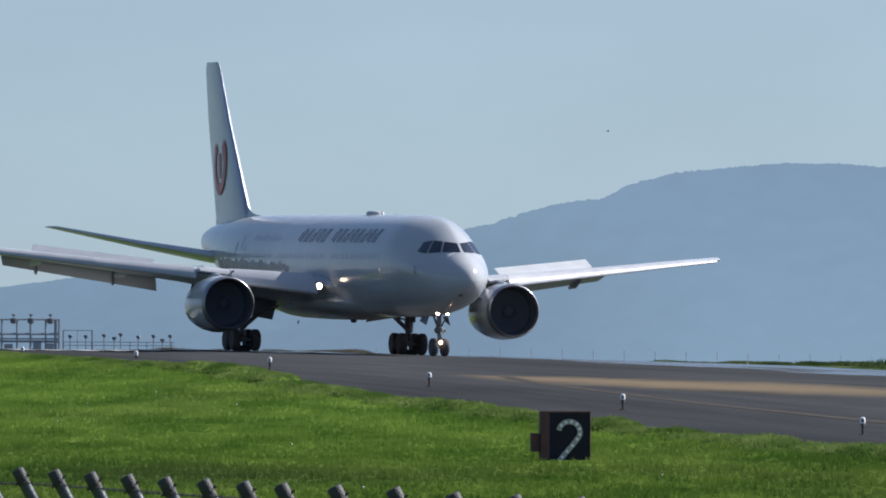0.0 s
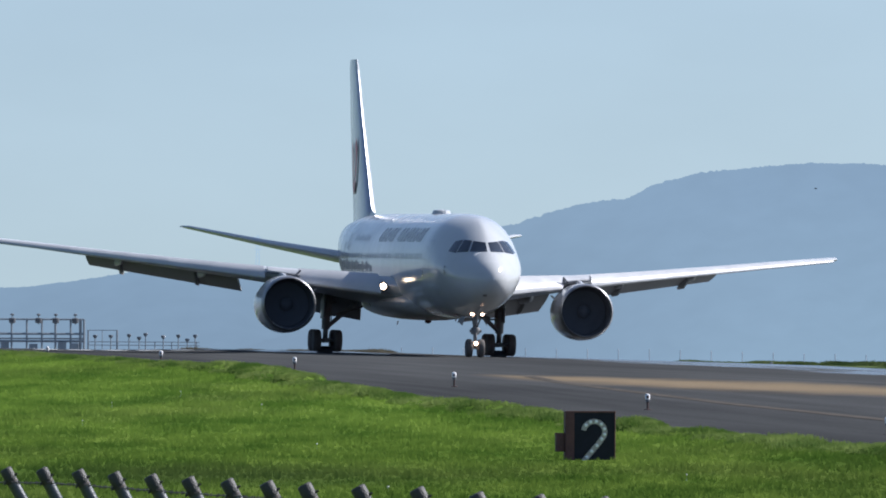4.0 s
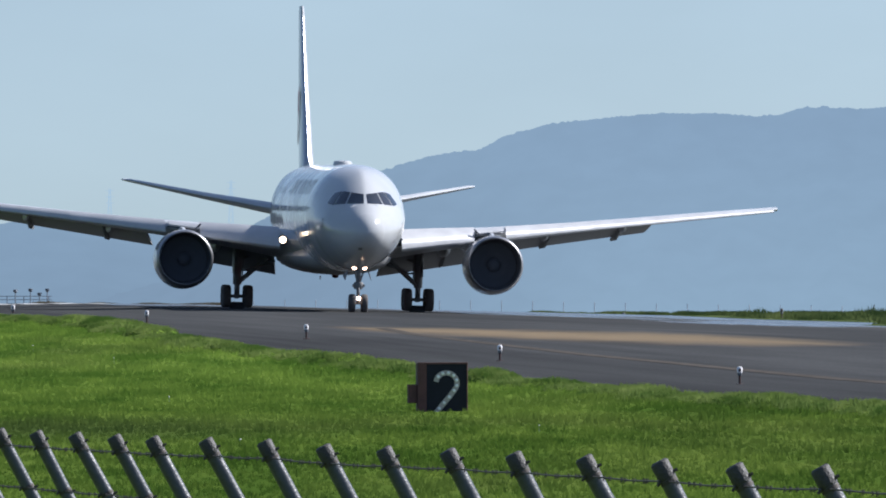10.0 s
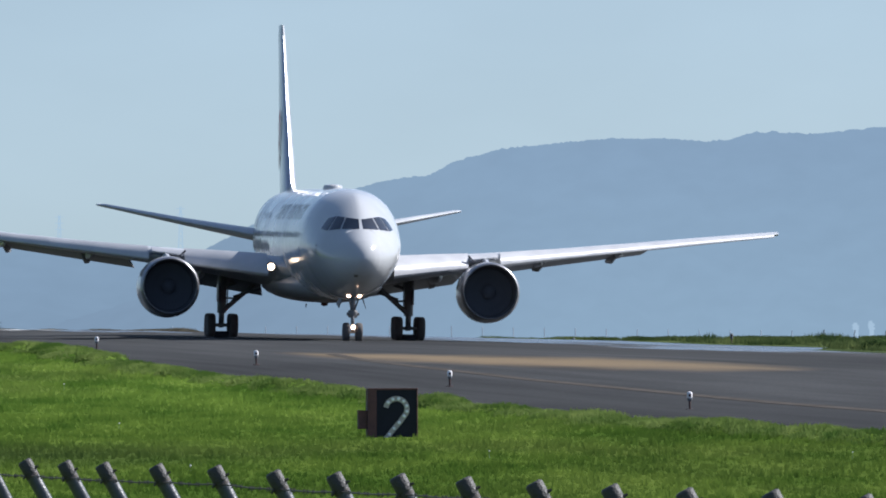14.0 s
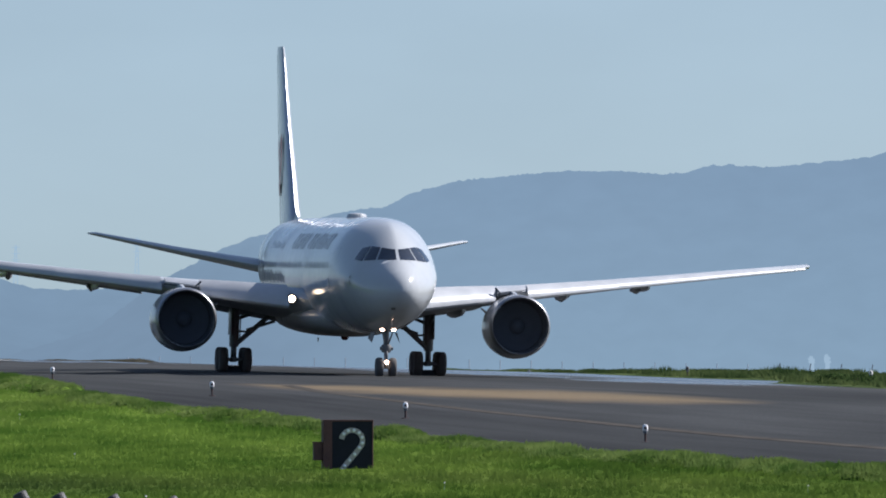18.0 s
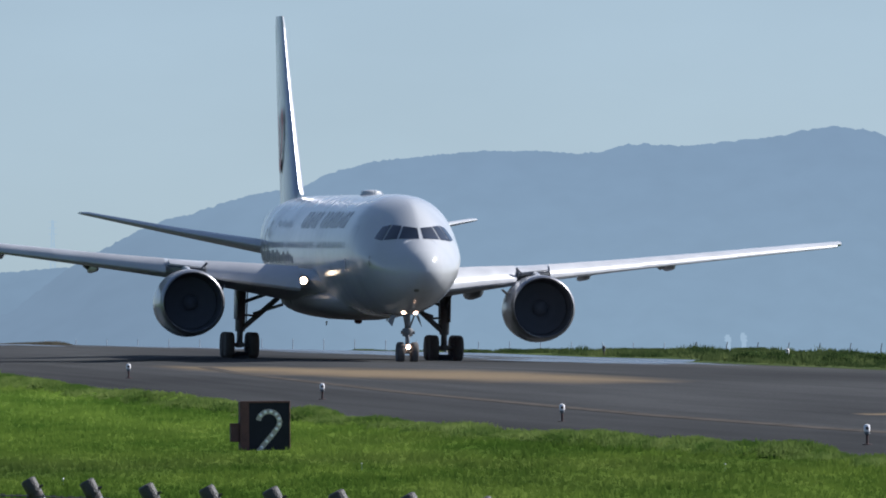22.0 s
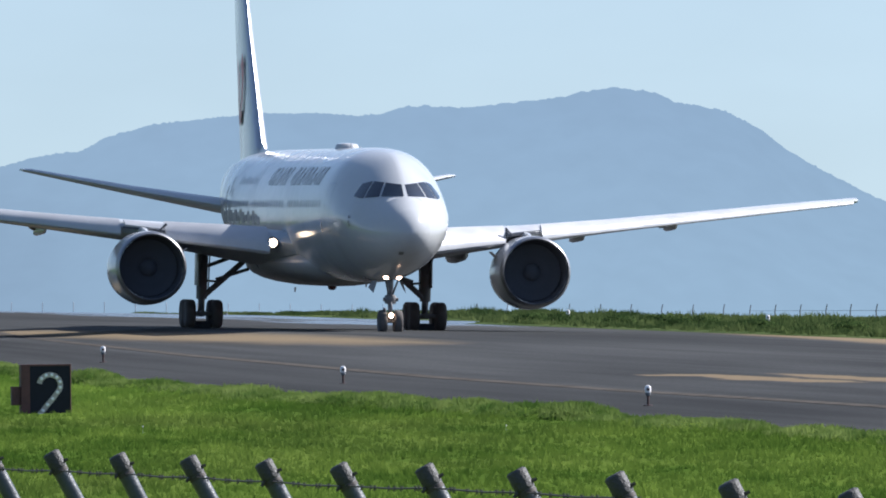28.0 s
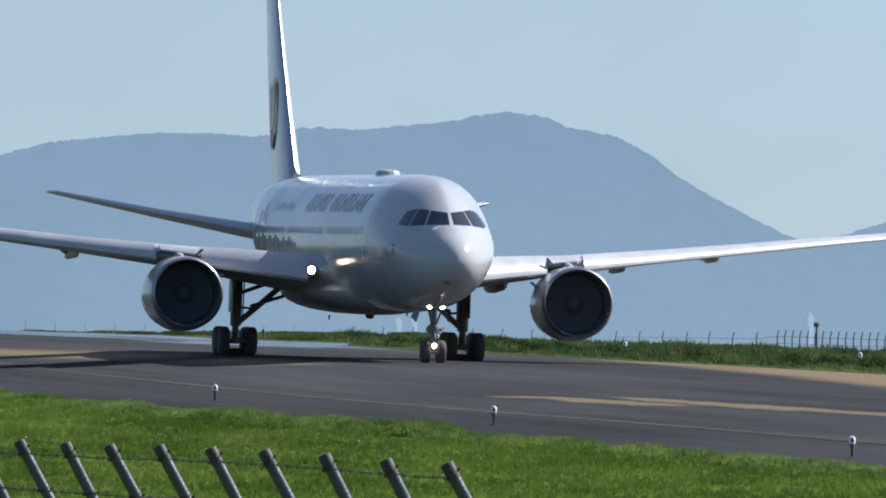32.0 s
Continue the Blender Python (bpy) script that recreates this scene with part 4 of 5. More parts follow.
        skin("core_nozzle", turned(((3.0, .95), (4.4, .9), (5.6, .62), (6.3, .45), (6.3, .38), (4, .5)), "Y", 24), STRUT, eng, "dark metal core nozzle")
        skin("spinner", turned(((1.0, .02), (1.02, .1), (1.08, .22), (1.16, .33), (1.25, .36)), "Y", 20), BLADE, eng, "dark grey spinner")
        blade = None
        for i in range(30):
            a0, vs, fs = 0, [], []
            if blade:
                put("fan_blade", blade, eng, m=Euler((0, i * math.tau / 30, 0)).to_matrix().to_4x4())
                continue
            for r, d, tw in ((.3, 1.2, .05), (.7, 1.12, .1), (1.16, 1.05, .105)):
                vs += [(math.cos(a0 - tw) * r, d, math.sin(a0 - tw) * r), (math.cos(a0 + tw) * r, d + .012, math.sin(a0 + tw) * r)]
            blade = mesh_of("fan_blade", vs, [(0, 1, 3, 2), (2, 3, 5, 4)], BLADE)
            put("fan_blade", blade, eng)
        py = []
        for d, z0, z1, w in ((1.2, 1.3, 1.42, .04), (2.2, 1.2, 1.6, .14), (3.2, 1.0, 1.7, .18), (5.2, .8, 1.6, .18), (6.8, .9, 1.4, .05)):
            py.append([(w, d, z0), (w, d, z1 - .1), (w * .5, d, z1), (-w * .5, d, z1), (-w, d, z1 - .1), (-w, d, z0)])
        skin("pylon", py, WHITE, eng, "pale engine pylon")
        skin("strake", [[(-sg * (1.36 + h * .28), 1.5 + d, .62 + h * .22) for d in (0, .02)] + [(-sg * (1.36 + h * .28) + .02, 1.5 + 1.1 - h * .3, .6 + h * .22), (-sg * (1.36 + h * .28), 1.5 + 1.1 - h * .3, .62 + h * .22)] for h in (0, 1)], WHITE, eng, "small nacelle strake")

        # main landing gear
        gear = new("main_gear")
        gear.parent = jet
        gear["label"] = "four-wheel main landing gear"
        gx, gy = sg * 4.65, 28.05 - 20
        gear.matrix_basis = Matrix.Translation((gx, gy, 0))
        skin("strut", rod((0, 0, .62), (0, -.1, 1.2), .14, .14, 14) + rod((0, -.1, 1.2), (0, -.35, 4.0), .22, .25, 14), STRUT, gear, "grey oleo strut")
        skin("side_brace", rod((0, -.2, 1.25), (-sg * 1.7, -.25, 2.75), .12, .12), STRUT, gear, "dark side brace")
        skin("reaction_link", rod((-sg * .55, -.3, 2.0), (-sg * 1.9, -.45, 2.45), .07, .07), STRUT, gear)
        skin("retract_jack", rod((-sg * .1, .1, 2.5), (-sg * 1.2, .15, 2.9), .08, .08), STRUT, gear)
        skin("brake_pack", turned(((-.4, .2), (-.38, .3), (.38, .3), (.4, .2)), "X", 14), DARK, gear)
        skin("trim_cylinder", rod((0, -.55, .72), (0, -.12, 1.3), .05, .05), STRUT, gear)
        skin("lock_link", rod((-sg * .1, -.25, 1.95), (-sg * .85, -.3, 1.9), .05, .05), STRUT, gear)
        skin("actuator", rod((-sg * .85, -.3, 1.9), (-sg * 1.7, -.35, 2.75), .045, .06), STRUT, gear)
        skin("hydraulic_line", rod((-sg * .26, -.2, 1.5), (-sg * .3, -.4, 3.6), .03, .03), STRUT, gear)
        skin("drag_brace", rod((0, -.15, 2.1), (sg * .25, -1.5, 3.6), .07, .07), STRUT, gear)
        skin("torque_link", rod((0, .16, .8), (0, .5, 1.3), .06, .05) + rod((0, .5, 1.3), (0, .12, 1.8), .05, .06), STRUT, gear)
        skin("bogie_beam", rod((0, -.8, .6), (0, .8, .58), .13, .13, 12), STRUT, gear, "grey bogie beam")
        skin("gear_door", box_rings(sg * .2 - .025, sg * .2 + .025, -.6, .5, 1.75, 3.5, .012), GREYP, gear, "pale gear door")
        for dy in (-.71, .71):
            skin("axle", rod((-.62, dy, .59), (.62, dy, .59), .08, .08), STRUT, gear)
            for dx in (-.56, .56):
                at = (gx + dx, gy + dy, .585)
                MOVERS["wheel"].append((wheel("main_wheel", .585, .42, jet, at), at, .585))

    # nose gear
    ng = new("nose_gear")
    ng.parent = jet
    ng["label"] = "twin-wheel nose landing gear with lamps"
    ng.matrix_basis = Matrix.Translation((0, 5.65 - 20, 0))
    skin("strut", rod((0, 0, .48), (0, .05, 1.2), .09, .09, 12) + rod((0, .05, 1.2), (0, .12, 2.4), .13, .13, 12), STRUT, ng, "grey oleo strut")
    skin("torque_link", rod((0, -.1, .62), (0, -.36, 1.0), .05, .05) + rod((0, -.36, 1.0), (0, -.1, 1.4), .05, .05), STRUT, ng)
    skin("drag_brace", rod((0, .05, 1.35), (0, 1.5, 2.3), .06, .06), STRUT, ng)
    skin("steering_collar", turned(((1.16, .1), (1.2, .22), (1.38, .26), (1.52, .22), (1.56, .12)), "Z", 14), STRUT, ng)
    skin("steering_jack", rod((-.3, -.08, 1.36), (.3, -.08, 1.36), .075, .075, 10), STRUT, ng)
    skin("axle", rod((-.42, 0, .48), (.42, 0, .48), .06, .06), STRUT, ng)
    for sg in (1, -1):
        at = (sg * .31, 5.65 - 20, .47)
        MOVERS["wheel"].append((wheel("nose_wheel", .47, .33, jet, at), at, .47))
        skin("gear_door", [[(sg * (.5 + .04 * k), d, 2.1), (sg * (.52 + .04 * k), d, 2.1), (sg * (.66 + .04 * k), d, 1.62 + .2 * k), (sg * (.64 + .04 * k), d, 1.62 + .2 * k)] for k, d in ((0, .25), (1, 1.4))], STRUT, ng, "grey nose gear door", smooth=False)
        skin("taxi_light_body", shifted(turned(((.16, .03), (.1, .13), (0, .15), (-.03, .15)), "Y", 14), (sg * .25, -.5, 2.28)), STRUT, ng)
        skin("taxi_light", shifted(turned(((-.03, .125), (-.05, .115), (-.06, .03)), "Y", 14), (sg * .25, -.5, 2.28)), LAMPW, ng, "lit nose gear lamp")
        skin("unlit_lamp", shifted(turned(((.1, .04), (.02, .09), (-.02, .095), (-.03, .02)), "Y", 12), (sg * .24, -.45, 2.52)), GLASS, ng, "small unlit lamp")
        skin("lamp_bracket", rod((sg * .24, -.45, 2.14), (sg * .06, -.06, 1.5), .035, .045, 8), STRUT, ng)
    skin("lower_light", shifted(turned(((.05, .05), (-.03, .1), (-.05, .085), (-.06, .02)), "Y", 12), (0, -.3, .72)), LAMPW, ng, "lit lamp between the nose wheels")
    # landing lamps in the wing roots and beside the nose
    for sg in (1, -1):
        s, c, z, tc, tw = wing_at(2.75)
        skin("lamp_recess", shifted(turned(((.3, .1), (.28, .23), (-.04, .24), (-.04, .19), (.2, .17)), "Y", 18), (sg * 2.95, s - 20 - .05, z + .3)), DARK, jet, "dark lamp recess")
        skin("landing_light", shifted(turned(((.1, .12), (0, .165), (-.06, .15), (-.1, .05)), "Y", 16), (sg * 2.95, s - 20 - .05, z + .3)), LAMP if sg < 0 else GLASS, jet, "bright lit landing lamp in the wing root" if sg < 0 else "unlit landing lamp in the wing root")
    return jet

# ---------- airfield furniture ----------
def build_edge_light(m, far=False):
    ob = new("runway_edge_light")
    tagged(ob, "runway edge light at the far grass edge, coloured dark as if backlit" if far else "white-topped runway edge light on a short dark pole", "runway light", group="runway edge lights")
    skin("pole", rod((0, 0, 0), (0, 0, .34), .04, .04), POLEB, ob, "dark brown pole")
    skin("base_plate", turned(((0, .14), (.03, .14), (.04, .05)), "Z", 14), POLEB, ob)
    skin("collar", turned(((.3, .05), (.32, .08), (.37, .08), (.385, .06)), "Z", 14), STEELD, ob)
    # far heads take a dark colour for their backlit side
    head = skin("lamp_head", turned(((.38, .065), (.4, .088), (.53, .092), (.58, .07), (.6, .02)), "Z", 16), STEELD if far else LENS, ob, "dark lamp head" if far else "white lamp head")
    skin("lens_window", shifted(turned(((-.012, .05), (-.015, .04), (-.018, .005)), "Y", 12), (0, -.082, .48)), POLEB, head)
    ob.matrix_basis = m
    return ob


def build_sign():
    ob = new("distance_marker_sign")
    tagged(ob, "black distance marker with a studded white 2, rusty steel cabinet", "sign")
    w, h = 1.3, 1.55
    skin("cabinet", box_rings(-w / 2 - .16, w / 2, .0, .5, .02, h, .02), RUST, ob, "rust-brown steel cabinet", smooth=False)
    skin("face_panel", box_rings(-w / 2 + .02, w / 2 - .015, -.03, 0.01, .05, h - .03, .008), BLACKP, ob, "black face panel", smooth=False)
    for x0, x1 in ((-w / 2 - .16, -w / 2 + .1), (w / 2 - .03, w / 2 + .004)):
        skin("side_frame", box_rings(x0, x1, -.05, .03, .0, h + .012, .01), RUST, ob, "rusty side plate", smooth=False)
    skin("top_frame", box_rings(-w / 2 - .16, w / 2 + .005, -.05, .02, h - .04, h + .014, .008), RUST, ob, "rusty top frame", smooth=False)
    skin("side_bracket", box_rings(-w / 2 - .42, -w / 2 - .16, .05, .4, .38, .9, .015), RUST, ob, "rust-brown junction box", smooth=False)
    skin("bracket_lid", box_rings(-w / 2 - .43, -w / 2 - .16, .04, .41, .88, .92, .008), RUST, ob, smooth=False)
    # the numeral as a bent band
    path = []
    for i in range(15):
        a = radians(172 - i * 15.5)
        path.append((.03 + .31 * math.cos(a), .96 + .3 * math.sin(a)))
    path += [(.23, .72), (.11, .56), (-.04, .39), (-.18, .22), (-.27, .11), (-.33, .02)]
    def band(half, y0, y1):
        rr = []
        for i, (x, z) in enumerate(path):
            p, q = path[max(i - 1, 0)], path[min(i + 1, len(path) - 1)]
            d = Vector((q[0] - p[0], q[1] - p[1])).normalized()
            nx, nz = -d.y * half, d.x * half
            rr.append([(x + nx, y0, z + nz), (x + nx, y1, z + nz), (x - nx, y1, z - nz), (x - nx, y0, z - nz)])
        return rr
    num = skin("numeral", band(.075, -.05, -.03), SIGNW, ob, "white numeral 2", smooth=False)
    total = 0
    for i in range(len(path) - 1):
        p, q = Vector(path[i]), Vector(path[i + 1])
        total += (q - p).length
        if total > .11:
            total = 0
            skin("reflector_stud", shifted(turned(((0, .05), (-.02, .046), (-.034, .014)), "Y", 8), (q.x, -.05, q.y)), BULB, num)
    return ob


# bearings of the near fence posts (thousandths): a receding run, then one coming closer
POSTS_BACK = (-45.8, -43.6, -41.4, -39.2, -36.9, -34.55, -32.2, -29.85, -27.45, -25.0, -22.45, -19.87, -17.38)
POSTS_FRONT = (-13.87, -10.03, -6.17, -2.2, 1.98, 6.3, 10.93, 15.88, 20.78, 26.4, 32.45, 38.9, 46.35, 54.2, 62.4)


def near_fence():
    """Leaning post tops of the perimeter fence with barbed wires, in two runs."""
    lean = Vector((-.325, 0, .62))
    first = None
    spots = [(b, 75.5 + 1.98 * (len(POSTS_BACK) - 1 - i)) for i, b in enumerate(POSTS_BACK)] + [(b, 73.57 - 1.981 * i) for i, b in enumerate(POSTS_FRONT)]
    rng = np.random.default_rng(11)
    pts = []
    for b, y in spots:
        slope = lerp(b, (-34, -25, -17, -10, -6, 2, 11, 21, 26.4, 39, 46.4, 54.2, 80), (-15.38, -15.95, -16.36, -16.58, -16.92, -17.2, -17.66, -18.25, -18.37, -19.05, -19.62, -20.3, -22)) / 1000
        pts.append(Vector((b / 1000 * y, y, 6 + slope * y)))
    r = .0345
    for p in pts:
        turn = Matrix.Translation(p) @ Euler((radians(rng.normal(0, 1.2)), radians(rng.normal(0, .9)), 0)).to_matrix().to_4x4()
        if first is None:
            ob = new("fence_post")
            tagged(ob, "grey galvanised fence post with a leaning top", "fence post", group="perimeter fence posts")
            foot = -lean * 1.0
            arm = skin("arm", rod(foot, -lean * .03, r, r, 18), PIPE, ob, "grey galvanised leaning arm")
            skin("upright", rod((foot.x, foot.y, foot.z - 1.9), foot, r, r, 18), PIPE, ob, "grey galvanised upright")
            skin("cap", rod(-lean * .105, -lean * .1, r * 1.02, r * 1.07, 18) + rod(-lean * .09, -lean * .004, r * 1.08, r * 1.08, 18) + rod((0, 0, 0), lean * .008, r * 1.04, r * .8, 18), CAP, arm, "weathered dark post sleeve")
            for k in (.055, .5):
                q = -lean * k + Vector((r * 1.05, -.012, 0))
                skin("bolt", rod(q, q + Vector((.018, 0, .009)), .008, .006, 6), WIRE, arm)
            for k in (.12, .5, .88):
                q = -lean * k
                skin("wire_clip", rod(q - lean * .012, q + lean * .012, r * 1.06, r * 1.06, 14), WIRE, arm, "dark wire clip")
                q = q - Vector((r * .95, .02, 0))
                skin("clip_twist", rod(q, q + Vector((-.014, 0, -.018)), .009, .006, 6), WIRE, arm)
            first = ob
            ob.matrix_basis = turn
        else:
            copy_thing(first, turn)
    for k in (.12, .5, .88):
        wire = new("barbed_wire")
        tagged(wire, "thin rusty barbed wire strung between leaning posts", "wire", group="fence wires")
        bv, bf = [], []
        for i in range(len(pts) - 1):
            p, q = pts[i] - lean * k + Vector((0, -.04, 0)), pts[i + 1] - lean * k + Vector((0, -.04, 0))
            mid = (p + q) / 2 - Vector((0, 0, .006))
            rr = rod(p, mid, .0038, .0038, 5) + rod(mid, q, .0038, .0038, 5)[1:]
            skin("strand", rr, WIRE, wire)
            for j in range(10):
                f = (j + .5 + .35 * math.sin(j * 2.3 + i * 1.7)) / 10
                c = p.lerp(q, f) - Vector((0, 0, .012 * (.5 - abs(f - .5))))
                for d in (Vector((.005, .006, .01)), Vector((.004, -.006, -.009))):
                    o = len(bv)
                    rr = rod(c - d, c + d, .0035, .0015, 4)
                    bv += rr[0] + rr[1]
                    bf += [(o + n, o + (n + 1) % 4, o + 4 + (n + 1) % 4, o + 4 + n) for n in range(4)]
        tagged(put("barb_fringe", mesh_of("barb_fringe", bv, bf, WIRE), wire), kind="stuff")


def far_fence():
    """Boundary fence: across the runway end, round a corner, then a close-set run along the far bank."""
    first = None
    tops = []
    for i in range(30):
        b = -12.7 + 2.03 * i
        tops.append(Vector((b * .9, 900, lerp(b, (-9, 5.6, 15.8, 44.2), (-.45, -.5, -.7, -1.05)))))
    for i, b in enumerate((47.9, 49.55, 51.2, 52.9, 54.5, 56.2, 57.9)):
        y = 900 - 21.5 * (i + 1)
        tops.append(Vector((b / 1000 * y, y, 6 - .0079 * y)))
    sparse = len(tops)
    for a in np.arange(77, 190, 2.05):
        tops.append(spot(a, 61) + Vector((0, 0, .98)))
    thin = None
    # farthest posts get the haze-paled colour
    for p in tops[:21]:
        if thin is None:
            ob = new("end_fence_post")
            tagged(ob, "thin fence post beyond the runway end, paled by painted haze", "fence post", group="runway end fence posts")
            skin("upright", rod((0, 0, -2.2), (0, 0, -.12), .026, .026, 6), HAZY, ob)
            skin("tip", rod((0, 0, -.12), (0, 0, -.06), .026, .01, 6), HAZY, ob)
            ob.matrix_basis = Matrix.Translation(p)
            thin = ob
        else:
            copy_thing(thin, Matrix.Translation(p))
    for p in tops[21:]:
        if first is None:
            ob = new("boundary_fence_post")
            tagged(ob, "thin dark boundary fence post on the far bank", "fence post", group="far boundary fence posts")
            skin("upright", rod((0, 0, -1.9), (0, 0, -.34), .035, .035, 6), STEELD, ob)
            skin("arm", rod((0, 0, -.34), (.07, 0, 0), .03, .03, 6), STEELD, ob)
            ob.matrix_basis = Matrix.Translation(p)
            first = ob
        else:
            copy_thing(first, Matrix.Translation(p))
    for z in (-.68, -.34):
        w = new("boundary_rail")
        tagged(w, "thin dark rail along the boundary fence", "fence rail", group="boundary fence rails")
        for p, q in zip(tops[sparse - 7:], tops[sparse - 6:]):
            put("strand", mesh_of("strand", *loft(rod(p + Vector((0, 0, z)), q + Vector((0, 0, z)), .014, .014, 4)), STEELD), w)
    lamp = new("boundary_lamp")
    tagged(lamp, "small dark lamp on a post by the boundary fence", "lamp post")
    skin("post", rod((0, 0, -.3), (0, 0, 1.25), .06, .05, 8), STEELD, lamp)
    skin("head", shifted(turned(((-.12, .06), (-.1, .14), (.08, .15), (.13, .05)), "Z", 10), (0, 0, 1.3)), STEELD, lamp, "dark lamp head")
    lamp.matrix_basis = Matrix.Translation(spot(92, 60.2))


def approach_lights():
    """Lamps on poles and a steel frame beyond the runway end."""
    y, step = 905.0, .0335
    ob = new("approach_gantry")
    tagged(ob, "dark steel gantry carrying approach lamps beyond the runway end", "gantry")
    for z, r in ((1.0, .055), (.14, .07), (-.14, .05), (-.3, .07)):
        skin("beam", rod((-36, y, z), (-28.5, y, z), r, r, 6), FAINT, ob)
    for x, w in ((-35.5, .06), (-34.6, .06), (-33.7, .06), (-32.8, .06), (-31.9, .06), (-31.0, .06), (-30.2, .07), (-29.3, .06), (-28.72, .09), (-28.5, .07)):
        skin("post", rod((x, y, -1.6), (x, y, 1.0), w, w, 6), FAINT, ob)
    for x in (-34.06, -32.76, -31.2, -30.18, -29.02):
        stem = skin("lamp_stem", rod((x, y - .1, .7), (x, y - .1, 1.32), .035, .035, 6), FAINT, ob)
        skin("lamp_box", shifted(turned(((-.17, .1), (-.13, .2), (.12, .2), (.16, .1)), "Z", 10), (x, y - .12, .93)), LAMPD, stem, "dark lamp housing")
        skin("lamp_cap", shifted(turned(((-.06, .08), (0, .13), (.06, .05)), "Z", 8), (x, y - .1, 1.28)), LAMPD, stem)
    for x, z in ((-33.2, -.6), (-31.5, -.75), (-29.8, -.65), (-29.05, -.7)):
        skin("junction_box", box_rings(x - .25, x + .25, y - .25, y - .05, z - .3, z + .3, .02), FAINT, ob, "grey junction box", smooth=False)
    for u, top in ((118.5, -.04), (146.5, -.04), (179, .02), (197, -.14), (208.5, .08), (240, -.06), (267, 0), (283, -.24), (297, 0)):
        lamp = new("approach_light")
        tagged(lamp, "small dark approach lamp on a slim pole", "approach light", group="approach lamps")
        x = -32 + u * step
        skin("pole", rod((0, 0, -1.7 - top), (0, 0, -.05), .035, .035, 6), FAINT, lamp)
        head = skin("lamp_head", turned(((-.12, .04), (-.08, .07), (-.03, .12), (.06, .135), (.09, .12), (.1, .03)), "Z", 10), LAMPD, lamp, "dark lamp head")
        skin("lens_window", shifted(turned(((.06, .03), (0, .05), (-.02, .04)), "Y", 8), (.07, -.12, .02)), LENS if u == 240 else FAINT, head)
        lamp.matrix_basis = Matrix.Translation((x, y + 6, top))
    rail = new("approach_rail")
    tagged(rail, "thin grey frame and rail along the approach lamp poles", "rail")
    skin("bar", rod((-28.5, y + 6.3, .33), (-26.7, y + 6.3, .33), .022, .022, 5), FAINT, rail)
    for z in (-.36, -.56):
        skin("bar", rod((-28.5, y + 6.3, z), (-21.8, y + 6.3, z), .022, .022, 5), FAINT, rail)
    for u, top, w in ((106, .33, .05), (157.6, .34, .06), (131, .33, .02), (225, -.36, .03), (255, -.36, .03), (299, -.36, .03)):
        skin("upright", rod((-32 + u * step, y + 6.3, -1.7), (-32 + u * step, y + 6.3, top), w, w, 6), FAINT, rail)


def grass(name, n, a0, a1, b_of, mat, height, width, label, rise=None, lumps=.6):
    """Tufts of tapering blades."""
    rng = np.random.default_rng(5)
    vs, fs = [], []
    for _ in range(n):
        a = rng.uniform(a0, a1)
        b = b_of(a, rng)
        if b is None:
            continue
        if isinstance(b, tuple):
            a, b = b
        p = spot(a, b)
        p.z = max(p.z, rise(a, b)) if rise else p.z
        if abs(p.x - .85) < .75 and 441.2 < p.y < 443.2:
            continue
        sc = height * rng.uniform(.55, 1.25) * max(.3, 1 + lumps * noise.noise(Vector((a * .12, b * .6, 2))))
        for _k in range(6):
            t = rng.uniform(0, math.tau)
            ln = rng.uniform(.1, .6) * sc
            ox, oy = rng.normal(0, width * 2.2, 2)
            base = p + Vector((ox, oy, -.02))
            tip = base + Vector((math.cos(t) * ln, math.sin(t) * ln, sc * rng.uniform(.6, 1.1)))
            w = width * rng.uniform(.6, 1.3)
            o = len(vs)
            vs += [(base.x - w, base.y, base.z), (base.x + w, base.y, base.z), tuple(tip)]
            fs.append((o, o + 1, o + 2))
    ob = put(name, mesh_of(name, vs, fs, mat))
    tagged(ob, label, "grass", kind="stuff")


